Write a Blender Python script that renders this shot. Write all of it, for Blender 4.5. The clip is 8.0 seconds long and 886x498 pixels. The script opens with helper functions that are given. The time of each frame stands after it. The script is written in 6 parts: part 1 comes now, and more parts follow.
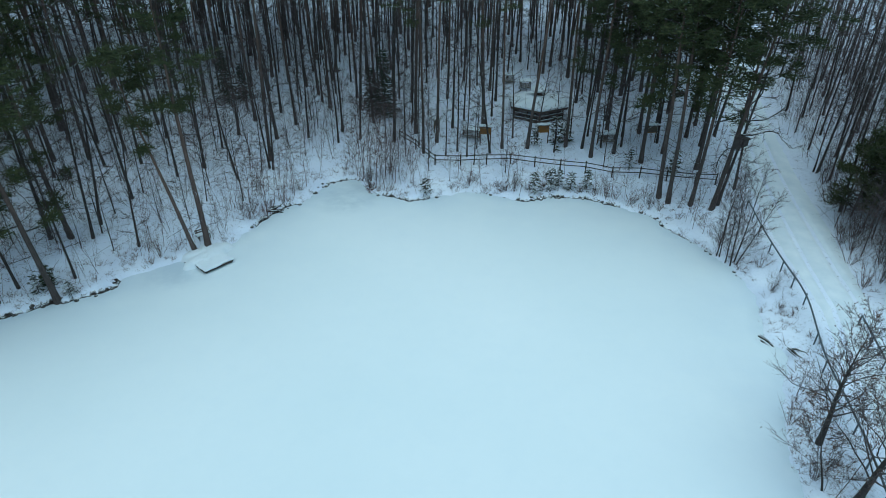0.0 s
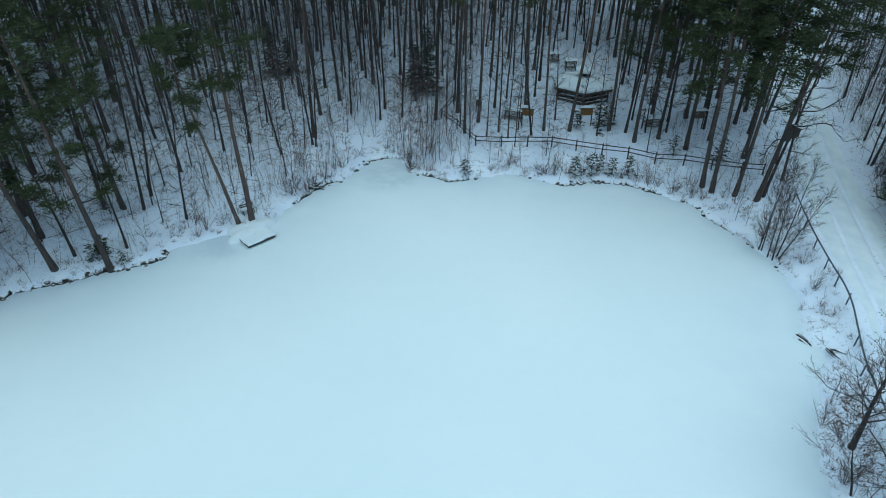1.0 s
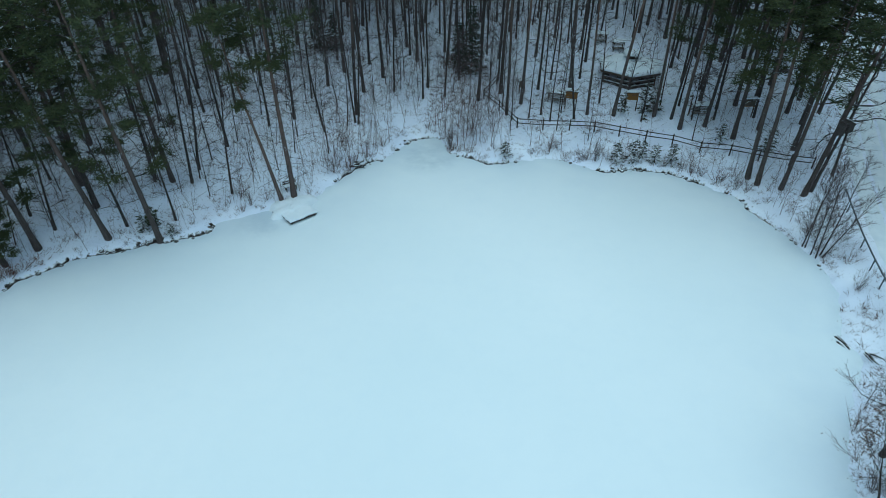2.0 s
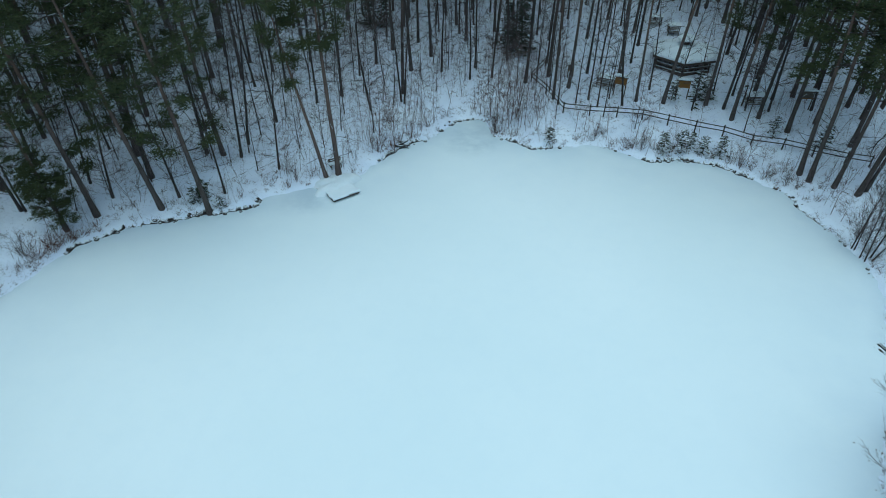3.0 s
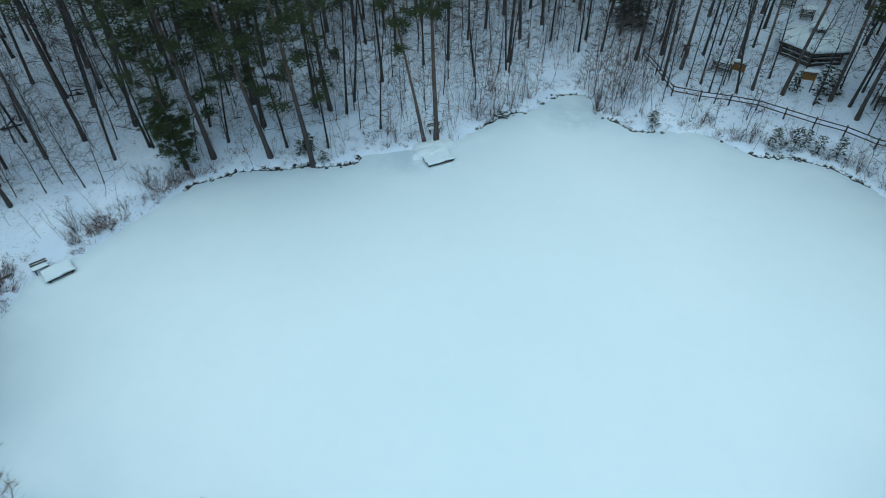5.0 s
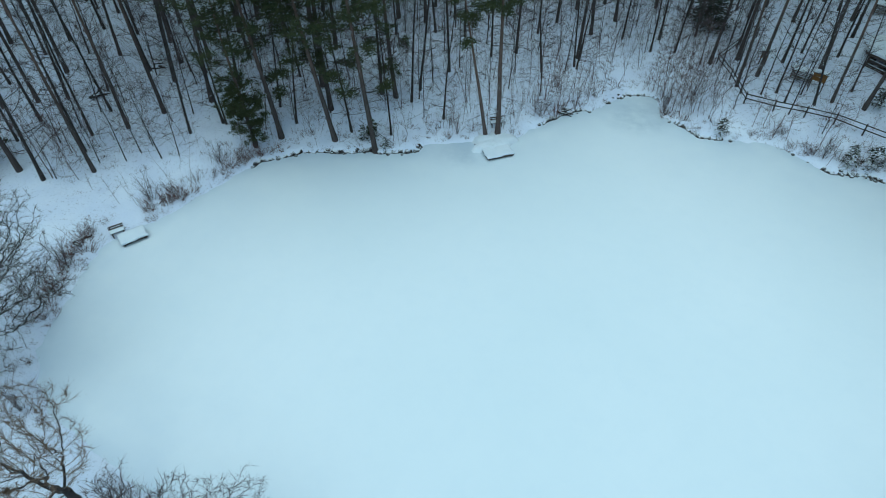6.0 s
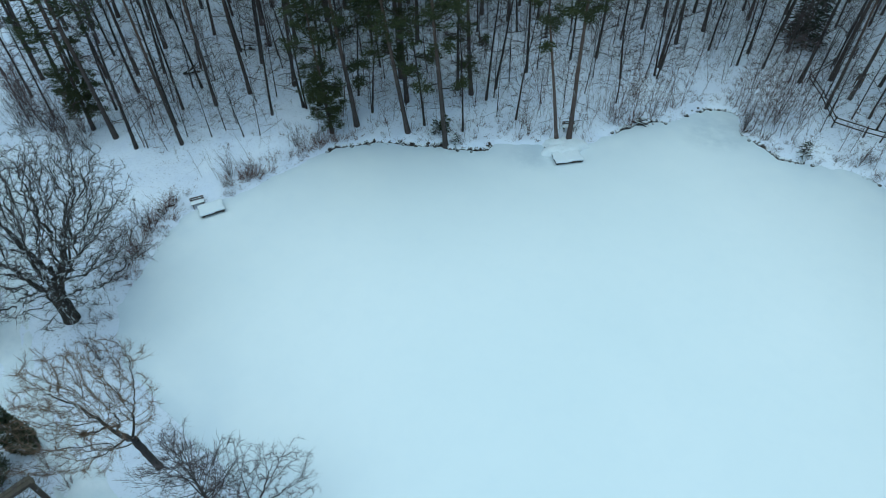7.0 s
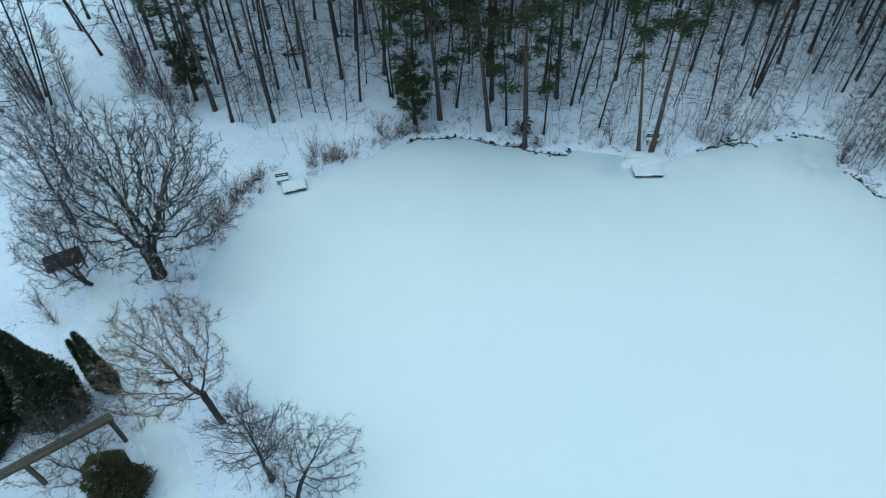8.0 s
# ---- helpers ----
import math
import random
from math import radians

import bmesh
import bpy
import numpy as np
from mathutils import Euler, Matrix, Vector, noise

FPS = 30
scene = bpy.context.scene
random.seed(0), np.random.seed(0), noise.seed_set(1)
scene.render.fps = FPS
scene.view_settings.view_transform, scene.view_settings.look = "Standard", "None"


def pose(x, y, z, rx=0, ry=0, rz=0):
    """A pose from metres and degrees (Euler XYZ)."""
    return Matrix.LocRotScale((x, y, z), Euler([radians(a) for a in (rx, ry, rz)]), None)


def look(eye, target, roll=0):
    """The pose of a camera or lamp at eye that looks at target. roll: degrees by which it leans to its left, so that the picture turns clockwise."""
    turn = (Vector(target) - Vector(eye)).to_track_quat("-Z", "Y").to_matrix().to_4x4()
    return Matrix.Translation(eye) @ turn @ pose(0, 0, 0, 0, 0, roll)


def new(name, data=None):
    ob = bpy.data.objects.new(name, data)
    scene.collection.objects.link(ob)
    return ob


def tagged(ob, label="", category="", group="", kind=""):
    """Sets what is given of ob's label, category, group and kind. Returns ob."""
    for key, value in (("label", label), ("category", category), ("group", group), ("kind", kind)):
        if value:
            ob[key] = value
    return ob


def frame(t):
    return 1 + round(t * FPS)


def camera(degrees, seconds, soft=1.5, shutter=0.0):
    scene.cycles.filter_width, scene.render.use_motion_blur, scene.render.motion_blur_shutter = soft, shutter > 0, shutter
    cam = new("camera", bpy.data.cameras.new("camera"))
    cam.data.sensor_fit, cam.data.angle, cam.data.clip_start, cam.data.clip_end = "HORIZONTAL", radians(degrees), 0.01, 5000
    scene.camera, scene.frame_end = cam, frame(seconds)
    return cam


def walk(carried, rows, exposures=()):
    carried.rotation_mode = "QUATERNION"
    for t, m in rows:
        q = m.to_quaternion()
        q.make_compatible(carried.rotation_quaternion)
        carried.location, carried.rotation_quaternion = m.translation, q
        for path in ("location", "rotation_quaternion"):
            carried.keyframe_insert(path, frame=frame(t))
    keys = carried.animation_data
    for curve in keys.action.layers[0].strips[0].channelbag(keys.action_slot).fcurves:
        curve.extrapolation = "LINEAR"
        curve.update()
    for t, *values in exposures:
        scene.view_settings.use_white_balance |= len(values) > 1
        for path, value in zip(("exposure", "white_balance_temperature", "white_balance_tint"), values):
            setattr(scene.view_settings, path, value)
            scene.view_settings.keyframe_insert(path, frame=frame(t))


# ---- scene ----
import collections

cam = camera(71.28, 8.0, soft=0.9, shutter=0.2)

PATH = [
    (0.0, look((-0.000, 0.000, 22.000), (0.000, 17.071, 11.580), 0.27)),
    (0.5, look((0.033, 0.040, 22.415), (-0.547, 16.861, 11.612), 0.22)),
    (1.0, look((0.044, 0.043, 22.840), (-1.148, 16.571, 11.641), 0.17)),
    (1.5, look((0.076, 0.072, 23.308), (-1.677, 16.282, 11.726), 0.08)),
    (3.0, look((0.299, 0.125, 24.606), (-3.255, 15.221, 11.977), -0.26)),
    (3.5, look((0.391, 0.090, 24.986), (-3.721, 14.794, 12.068), -0.39)),
    (4.0, look((0.412, 0.020, 25.344), (-4.293, 14.288, 12.141), -0.48)),
    (4.5, look((0.425, -0.045, 25.658), (-4.864, 13.787, 12.215), -0.58)),
    (6.0, look((0.566, -0.025, 26.958), (-6.728, 12.183, 12.896), -0.87)),
    (6.5, look((0.669, -0.072, 27.365), (-7.365, 11.540, 13.200), -0.96)),
    (7.0, look((0.763, -0.132, 27.735), (-8.051, 10.791, 13.487), -1.01)),
    (7.5, look((0.936, -0.194, 28.094), (-8.625, 9.987, 13.778), -1.05)),
    (8.0, look((1.060, -0.269, 28.381), (-9.288, 9.020, 14.006), -1.07)),
]
EXPOSURE = 0.44
walk(cam, PATH, [(0.0, EXPOSURE, 5150, -18), (8.0, EXPOSURE, 5150, -18)])

# ---- light: an overcast winter day, the light coming from high behind the cloud ----
world = bpy.data.worlds.new("winter_sky")
scene.world = world
world.use_nodes = True
wn = world.node_tree.nodes
sky = wn.new("ShaderNodeTexSky")
sky.sky_type = "NISHITA"
sky.sun_disc = False
sky.sun_elevation = radians(80)
sky.sun_rotation = radians(200)
sky.air_density, sky.dust_density, sky.ozone_density = 1.0, 1.5, 1.0
wn["Background"].inputs["Strength"].default_value = 0.075
world.node_tree.links.new(sky.outputs["Color"], wn["Background"].inputs["Color"])

sun_data = bpy.data.lights.new("sun", "SUN")
sun_data.energy, sun_data.angle, sun_data.color = 1.33, radians(110), (1.0, 0.95, 0.88)
sun = new("sun", sun_data)
sun.matrix_world = look((0, 0, 100), (3.5, 17.3, 0))


# ---- materials ----
class Mat:
    """A node material with a Principled shader, and short helpers to wire it."""

    def __init__(self, name, rough=0.8, metal=0.0, spec=0.3):
        self.m = bpy.data.materials.new(name)
        self.m.use_nodes = True
        self.t = self.m.node_tree
        self.b = self.t.nodes["Principled BSDF"]
        self.b.inputs["Roughness"].default_value = rough
        self.b.inputs["Metallic"].default_value = metal
        self.b.inputs["Specular IOR Level"].default_value = spec

    def node(self, kind, **values):
        n = self.t.nodes.new(kind)
        for k, v in values.items():
            n.inputs[k].default_value = v
        return n

    def wire(self, a, b):
        self.t.links.new(a, b)

    def coords(self):
        return self.node("ShaderNodeTexCoord").outputs["Object"]

    def noise(self, scale, detail=4.0, rough=0.55, where=None, stretch=None):
        n = self.node("ShaderNodeTexNoise", Scale=scale, Detail=detail, Roughness=rough)
        src = where or self.node("ShaderNodeNewGeometry").outputs["Position"]
        if stretch:
            mp = self.node("ShaderNodeMapping", Scale=stretch)
            self.wire(src, mp.inputs["Vector"])
            src = mp.outputs["Vector"]
        self.wire(src, n.inputs["Vector"])
        return n.outputs["Fac"]

    def ramp(self, fac, stops):
        r = self.t.nodes.new("ShaderNodeValToRGB")
        e = r.color_ramp.elements
        while len(e) < len(stops):
            e.new(0.5)
        for el, (pos, col) in zip(e, stops):
            el.position = pos
            el.color = (*col, 1) if len(col) == 3 else col
        self.wire(fac, r.inputs["Fac"])
        return r.outputs["Color"]

    def grey(self, fac, lo, hi):
        r = self.t.nodes.new("ShaderNodeMapRange")
        r.clamp = True
        r.inputs["From Min"].default_value, r.inputs["From Max"].default_value = lo, hi
        self.wire(fac, r.inputs["Value"])
        return r.outputs["Result"]

    def mix(self, fac, a, b):
        n = self.t.nodes.new("ShaderNodeMix")
        n.data_type = "RGBA"
        for sock, v in ((n.inputs[0], fac), (n.inputs[6], a), (n.inputs[7], b)):
            if isinstance(v, (int, float)):
                sock.default_value = v
            elif isinstance(v, tuple):
                sock.default_value = (*v, 1)
            else:
                self.wire(v, sock)
        return n.outputs[2]

    def maths(self, op, a, b):
        n = self.t.nodes.new("ShaderNodeMath")
        n.operation = op
        for sock, v in zip(n.inputs, (a, b)):
            if isinstance(v, (int, float)):
                sock.default_value = v
            else:
                self.wire(v, sock)
        return n.outputs[0]

    def up(self):
        """How far the surface faces the sky."""
        s = self.node("ShaderNodeSeparateXYZ")
        self.wire(self.node("ShaderNodeNewGeometry").outputs["Normal"], s.inputs[0])
        return s.outputs["Z"]

    def colour(self, sock):
        self.wire(sock, self.b.inputs["Base Color"])
        return self

    def bump(self, fac, strength, distance):
        n = self.node("ShaderNodeBump", Strength=strength, Distance=distance)
        self.wire(fac, n.inputs["Height"])
        self.wire(n.outputs["Normal"], self.b.inputs["Normal"])
        return self


SNOW_WHITE = (0.80, 0.83, 0.86)


def snow_ground():
    k = Mat("trodden_snow", rough=0.75)
    soft = k.noise(0.35, 3)
    base = k.ramp(soft, [(0.3, (0.72, 0.76, 0.88)), (0.7, (0.83, 0.86, 0.94))])
    litter = k.noise(5.5, 6, 0.72)
    patch = k.noise(0.22, 4)
    at = k.t.nodes.new("ShaderNodeAttribute")
    at.attribute_name = "litter"
    wood = at.outputs["Fac"]
    # under the trees the snow is thin, and needles and leaves show through
    thin = k.maths("MULTIPLY", wood, k.grey(k.noise(0.9, 5, 0.65), 0.30, 0.75))
    base = k.mix(k.maths("MULTIPLY", thin, 0.2), base, (0.40, 0.42, 0.50))
    specks = k.maths("MULTIPLY", k.grey(litter, 0.575, 0.66), k.grey(patch, 0.40, 0.62))
    more = k.maths("MULTIPLY", wood, k.grey(litter, 0.50, 0.64))
    c = k.mix(k.maths("MAXIMUM", specks, k.maths("MULTIPLY", more, 0.34)), base, (0.12, 0.10, 0.085))
    k.colour(c)
    return k.bump(k.noise(1.9, 8, 0.66), 0.7, 0.16).m


def snow_ice():
    k = Mat("snow_on_ice", rough=0.6)
    broad = k.noise(0.05, 4, 0.5)
    base = k.ramp(broad, [(0.3, (0.76, 0.81, 0.82)), (0.72, (0.85, 0.87, 0.87))])
    fine = k.noise(0.8, 5)
    c = k.mix(k.maths("MULTIPLY", k.grey(fine, 0.45, 0.9), 0.25), base, (0.70, 0.76, 0.80))
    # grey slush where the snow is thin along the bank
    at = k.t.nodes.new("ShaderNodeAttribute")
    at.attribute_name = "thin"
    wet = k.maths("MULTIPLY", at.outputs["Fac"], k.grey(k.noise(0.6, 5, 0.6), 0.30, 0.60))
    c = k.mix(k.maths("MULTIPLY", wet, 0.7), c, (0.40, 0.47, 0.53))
    # the colour turns gradually darker and bluer over the last metres before the bank
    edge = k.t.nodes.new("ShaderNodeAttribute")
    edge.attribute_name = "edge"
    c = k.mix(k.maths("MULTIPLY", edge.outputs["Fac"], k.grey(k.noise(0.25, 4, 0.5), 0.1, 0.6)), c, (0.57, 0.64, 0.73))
    specks = k.grey(k.noise(2.2, 3, 0.5), 0.80, 0.84)
    c = k.mix(k.maths("MULTIPLY", specks, 0.5), c, (0.3, 0.33, 0.35))
    k.colour(c)
    return k.bump(k.noise(0.9, 5), 0.25, 0.05).m


def snow_plain(name="fresh_snow"):
    k = Mat(name, rough=0.7)
    c = k.ramp(k.noise(1.5, 4), [(0.3, (0.74, 0.78, 0.82)), (0.7, SNOW_WHITE)])
    k.colour(c)
    return k.bump(k.noise(4.0, 5), 0.5, 0.06).m


def snow_road():
    k = Mat("packed_snow", rough=0.6)
    c = k.ramp(k.noise(0.9, 5), [(0.3, (0.68, 0.73, 0.78)), (0.7, (0.80, 0.83, 0.86))])
    k.colour(c)
    return k.bump(k.noise(3.0, 6), 0.5, 0.08).m


def with_snow(k, c, amount, lo=0.35, hi=0.75):
    """Snow lying on what faces the sky, broken up by noise."""
    cover = k.maths("MULTIPLY", k.grey(k.up(), lo, hi), k.grey(k.noise(2.4, 4, 0.6), 0.62 - amount * 0.5, 0.72 - amount * 0.4))
    return k.mix(cover, c, SNOW_WHITE)


def bark(name, low, high, turn=(4.0, 9.0), snow=0.0):
    k = Mat(name, rough=0.9, spec=0.2)
    s = k.node("ShaderNodeSeparateXYZ")
    k.wire(k.coords(), s.inputs[0])
    c = k.mix(k.grey(s.outputs["Z"], *turn), low, high)
    info = k.node("ShaderNodeObjectInfo")
    dark = tuple(v * 0.55 for v in low)
    c = k.mix(k.maths("MULTIPLY", info.outputs["Random"], 0.55), c, dark)
    grain = k.noise(9.0, 5, 0.65, k.coords(), (1, 1, 0.22))
    c = k.mix(k.grey(grain, 0.4, 0.75), c, tuple(v * 0.4 for v in low))
    if snow:
        c = with_snow(k, c, snow)
    k.colour(c)
    return k.bump(grain, 0.8, 0.05).m


def twigs(name, a, b, snow=0.0):
    k = Mat(name, rough=0.9, spec=0.15)
    isl = k.node("ShaderNodeNewGeometry").outputs["Random Per Island"]
    c = k.mix(isl, a, b)
    if snow:
        c = with_snow(k, c, snow, 0.2, 0.6)
    return k.colour(c).m


def needles(name, a, b, snow=0.0):
    k = Mat(name, rough=0.7, spec=0.2)
    isl = k.node("ShaderNodeNewGeometry").outputs["Random Per Island"]
    c = k.mix(isl, a, b)
    info = k.node("ShaderNodeObjectInfo")
    c = k.mix(k.maths("MULTIPLY", info.outputs["Random"], 0.4), c, tuple(v * 0.6 for v in a))
    if snow:
        c = with_snow(k, c, snow, 0.45, 0.8)
    return k.colour(c).m


def timber(name, a, b, snow=0.0):
    k = Mat(name, rough=0.85, spec=0.2)
    grain = k.noise(6.0, 6, 0.65, k.coords(), (1, 6, 6))
    c = k.mix(k.grey(grain, 0.3, 0.7), a, b)
    c = k.mix(k.maths("MULTIPLY", k.grey(k.noise(1.2, 4), 0.5, 0.8), 0.5), c, tuple(v * 0.5 for v in a))
    if snow:
        c = with_snow(k, c, snow)
    k.colour(c)
    return k.bump(grain, 0.4, 0.02).m


def stone_mat():
    k = Mat("shore_stone", rough=0.9)
    c = k.ramp(k.noise(4.0, 6, 0.7), [(0.3, (0.035, 0.031, 0.028)), (0.7, (0.11, 0.10, 0.09))])
    c = with_snow(k, c, 0.35, 0.7, 0.92)
    k.colour(c)
    return k.bump(k.noise(7.0, 6), 0.8, 0.06).m


def earth_mat():
    k = Mat("bare_earth", rough=0.95)
    c = k.ramp(k.noise(3.0, 6, 0.7), [(0.3, (0.016, 0.013, 0.011)), (0.75, (0.05, 0.04, 0.034))])
    c = with_snow(k, c, 0.45, 0.6, 0.88)
    k.colour(c)
    return k.bump(k.noise(6.0, 6), 0.9, 0.08).m


SNOW, ICE, CAP, ROADSNOW = snow_ground(), snow_ice(), snow_plain(), snow_road()
PINE_BARK = bark("pine_bark", (0.098, 0.080, 0.073), (0.185, 0.122, 0.096))
RED_BARK = bark("reddish_pine_bark", (0.145, 0.108, 0.096), (0.22, 0.145, 0.112), turn=(2.0, 7.0))
GREY_BARK = bark("grey_bark", (0.070, 0.060, 0.056), (0.074, 0.063, 0.058), snow=0.12)
BOUGH_BARK = bark("snowy_boughs", (0.058, 0.050, 0.046), (0.075, 0.058, 0.050), snow=0.2)
OAK_BARK = bark("oak_bark", (0.05, 0.044, 0.037), (0.045, 0.04, 0.035), snow=0.34)
TWIG = twigs("twigs", (0.060, 0.049, 0.049), (0.130, 0.104, 0.103), 0.05)
SNOWY_TWIG = twigs("snowy_twigs", (0.05, 0.042, 0.038), (0.10, 0.08, 0.072), 0.2)
GOLD_TWIG = twigs("golden_twigs", (0.14, 0.095, 0.065), (0.22, 0.155, 0.11), 0.08)
BRUSH = twigs("brushwood", (0.085, 0.060, 0.058), (0.175, 0.125, 0.12))
RED_BRUSH = twigs("reddish_brush", (0.11, 0.062, 0.052), (0.20, 0.125, 0.105))
DRY_LEAF = twigs("dry_leaves", (0.085, 0.052, 0.038), (0.16, 0.10, 0.07))
PINE_NEEDLE = needles("pine_needles", (0.030, 0.042, 0.018), (0.088, 0.092, 0.038))
SPRUCE_NEEDLE = needles("spruce_needles", (0.022, 0.034, 0.022), (0.045, 0.058, 0.036), 0.06)
SNOWY_NEEDLE = needles("snowy_needles", (0.034, 0.044, 0.030), (0.075, 0.075, 0.05), 0.4)
THUJA_NEEDLE = needles("thuja_scales", (0.072, 0.078, 0.036), (0.15, 0.14, 0.066), 0.05)
DARK_THUJA = needles("dark_thuja_scales", (0.042, 0.056, 0.034), (0.095, 0.105, 0.058), 0.16)
WOOD = timber("weathered_wood", (0.15, 0.125, 0.10), (0.24, 0.21, 0.175), 0.25)
DARK_WOOD = timber("dark_wood", (0.055, 0.043, 0.036), (0.11, 0.085, 0.068), 0.2)
ORANGE_WOOD = timber("stained_board", (0.17, 0.085, 0.024), (0.23, 0.12, 0.04))
FENCE_WOOD = timber("bare_dark_wood", (0.036, 0.032, 0.030), (0.072, 0.060, 0.054))
BEAM_WOOD = timber("old_beam", (0.085, 0.07, 0.056), (0.14, 0.118, 0.092))
STONE, EARTH = stone_mat(), earth_mat()


def rail_metal():
    k = Mat("painted_steel", rough=0.55, metal=0.0, spec=0.4)
    c = k.ramp(k.noise(5.0, 5), [(0.3, (0.055, 0.07, 0.085)), (0.7, (0.10, 0.115, 0.13))])
    return k.colour(c).m


STEEL = rail_metal()


# ---- the lie of the land ----
# shoreline of the pond: control points, counter-clockwise from the south-east bank
SHORE_EAST = [(14.2, 13.0), (15.4, 18.6), (16.6, 21.8), (18.3, 25.4), (18.0, 27.0), (18.8, 30.2), (19.1, 32.2),
              (18.4, 34.6), (17.2, 37.3), (16.4, 38.4), (15.8, 40.6), (13.6, 42.3), (11.6, 43.5)]
SHORE_NORTH = [(9.4, 44.0), (7.6, 43.7), (6.0, 43.3), (3.8, 44.3), (1.6, 44.8), (-1.0, 43.6), (-2.8, 43.4), (-4.6, 44.2),
               (-6.0, 44.8), (-7.0, 46.9), (-8.8, 46.8), (-9.9, 45.3), (-10.7, 43.1), (-12.3, 41.6), (-13.6, 38.9)]
SHORE_WEST = [(-14.8, 36.2), (-16.6, 34.5), (-18.4, 33.5), (-20.1, 32.2), (-20.4, 30.9), (-22.8, 29.7), (-25.2, 28.2),
              (-27.8, 26.6), (-29.4, 24.2), (-30.2, 20.8), (-30.9, 16.8), (-32.0, 13.2), (-30.4, 9.6), (-28.3, 6.0), (-25.0, 4.2)]
SHORE_SOUTH = [(-20.0, 3.6), (-15.0, 3.4), (-11.0, 2.6), (-7.0, -2.0), (-2.0, -9.0), (5.0, -11.0), (11.0, -5.0), (13.2, 4.0)]


def shoreline():
    """The control points joined by a smooth closed curve."""
    c = np.array(SHORE_EAST + SHORE_NORTH + SHORE_WEST + SHORE_SOUTH)
    a, b, d, e = np.roll(c, 1, 0), c, np.roll(c, -1, 0), np.roll(c, -2, 0)
    out = []
    for i in range(len(c)):
        for k in range(5):
            u = k / 5
            out.append(0.5 * (2 * b[i] + (d[i] - a[i]) * u + (2 * a[i] - 5 * b[i] + 4 * d[i] - e[i]) * u * u
                              + (3 * b[i] - a[i] - 3 * d[i] + e[i]) * u ** 3))
    return np.array(out)


SHORE = shoreline()


def exact_distance(x, y):
    """Metres outside the shoreline, negative over the ice, from the curve itself."""
    p = np.stack([x, y], 1)
    a, b = SHORE, np.roll(SHORE, -1, 0)
    ab = b - a
    best = np.full(len(p), 1e9)
    inside = np.zeros(len(p), bool)
    for i in range(len(a)):
        w = p - a[i]
        u = np.clip((w @ ab[i]) / (ab[i] @ ab[i]), 0, 1)
        best = np.minimum(best, np.hypot(w[:, 0] - u * ab[i, 0], w[:, 1] - u * ab[i, 1]))
        cross = (a[i, 1] > p[:, 1]) != (b[i, 1] > p[:, 1])
        if abs(ab[i, 1]) > 1e-9:
            inside ^= cross & (p[:, 0] < ab[i, 0] * (p[:, 1] - a[i, 1]) / ab[i, 1] + a[i, 0])
    return np.where(inside, -best, best)


GRID_X, GRID_Y, GRID_STEP = np.arange(-66, 50.01, 0.4), np.arange(-24, 90.01, 0.4), 0.4
GRID_D = exact_distance(*[a.ravel() for a in np.meshgrid(GRID_X, GRID_Y)]).reshape(len(GRID_Y), len(GRID_X))


def bank_distance(x, y):
    """The same, read from a grid near the pond. x and y are flat arrays."""
    x, y = np.asarray(x, float), np.asarray(y, float)
    u, v = (x - GRID_X[0]) / GRID_STEP, (y - GRID_Y[0]) / GRID_STEP
    far = (u < 0) | (v < 0) | (u > len(GRID_X) - 2) | (v > len(GRID_Y) - 2)
    i, j = np.clip(u.astype(int), 0, len(GRID_X) - 2), np.clip(v.astype(int), 0, len(GRID_Y) - 2)
    a, b = u - i, v - j
    d = (GRID_D[j, i] * (1 - a) + GRID_D[j, i + 1] * a) * (1 - b) + (GRID_D[j + 1, i] * (1 - a) + GRID_D[j + 1, i + 1] * a) * b
    if far.any():
        d = np.where(far, np.hypot(x + 6, y - 20) - 27, d)
    return d


def wave(x, y, size, k=0.0):
    """Soft rolling unevenness between -1 and 1."""
    s, c = np.sin, np.cos
    return (s(x / size * 6.3 + 1.3 + k) * c(y / size * 5.1 + 0.7 * k) + s((x + y) / size * 3.7 + 2.1 * k) * 0.6
            + c((x * 0.8 - y * 1.1) / size * 8.9 + k) * 0.4) / 2


def road_offset(x, y):
    """Metres to the right of the forest road's middle line, which runs up the east bank."""
    n = y - 28.0
    mid = 22.7 + np.where(n > 0, 0.185 * n + 0.0015 * np.clip(n, 0, 200) ** 2, 0.33 * np.maximum(n, -45))
    return x - mid


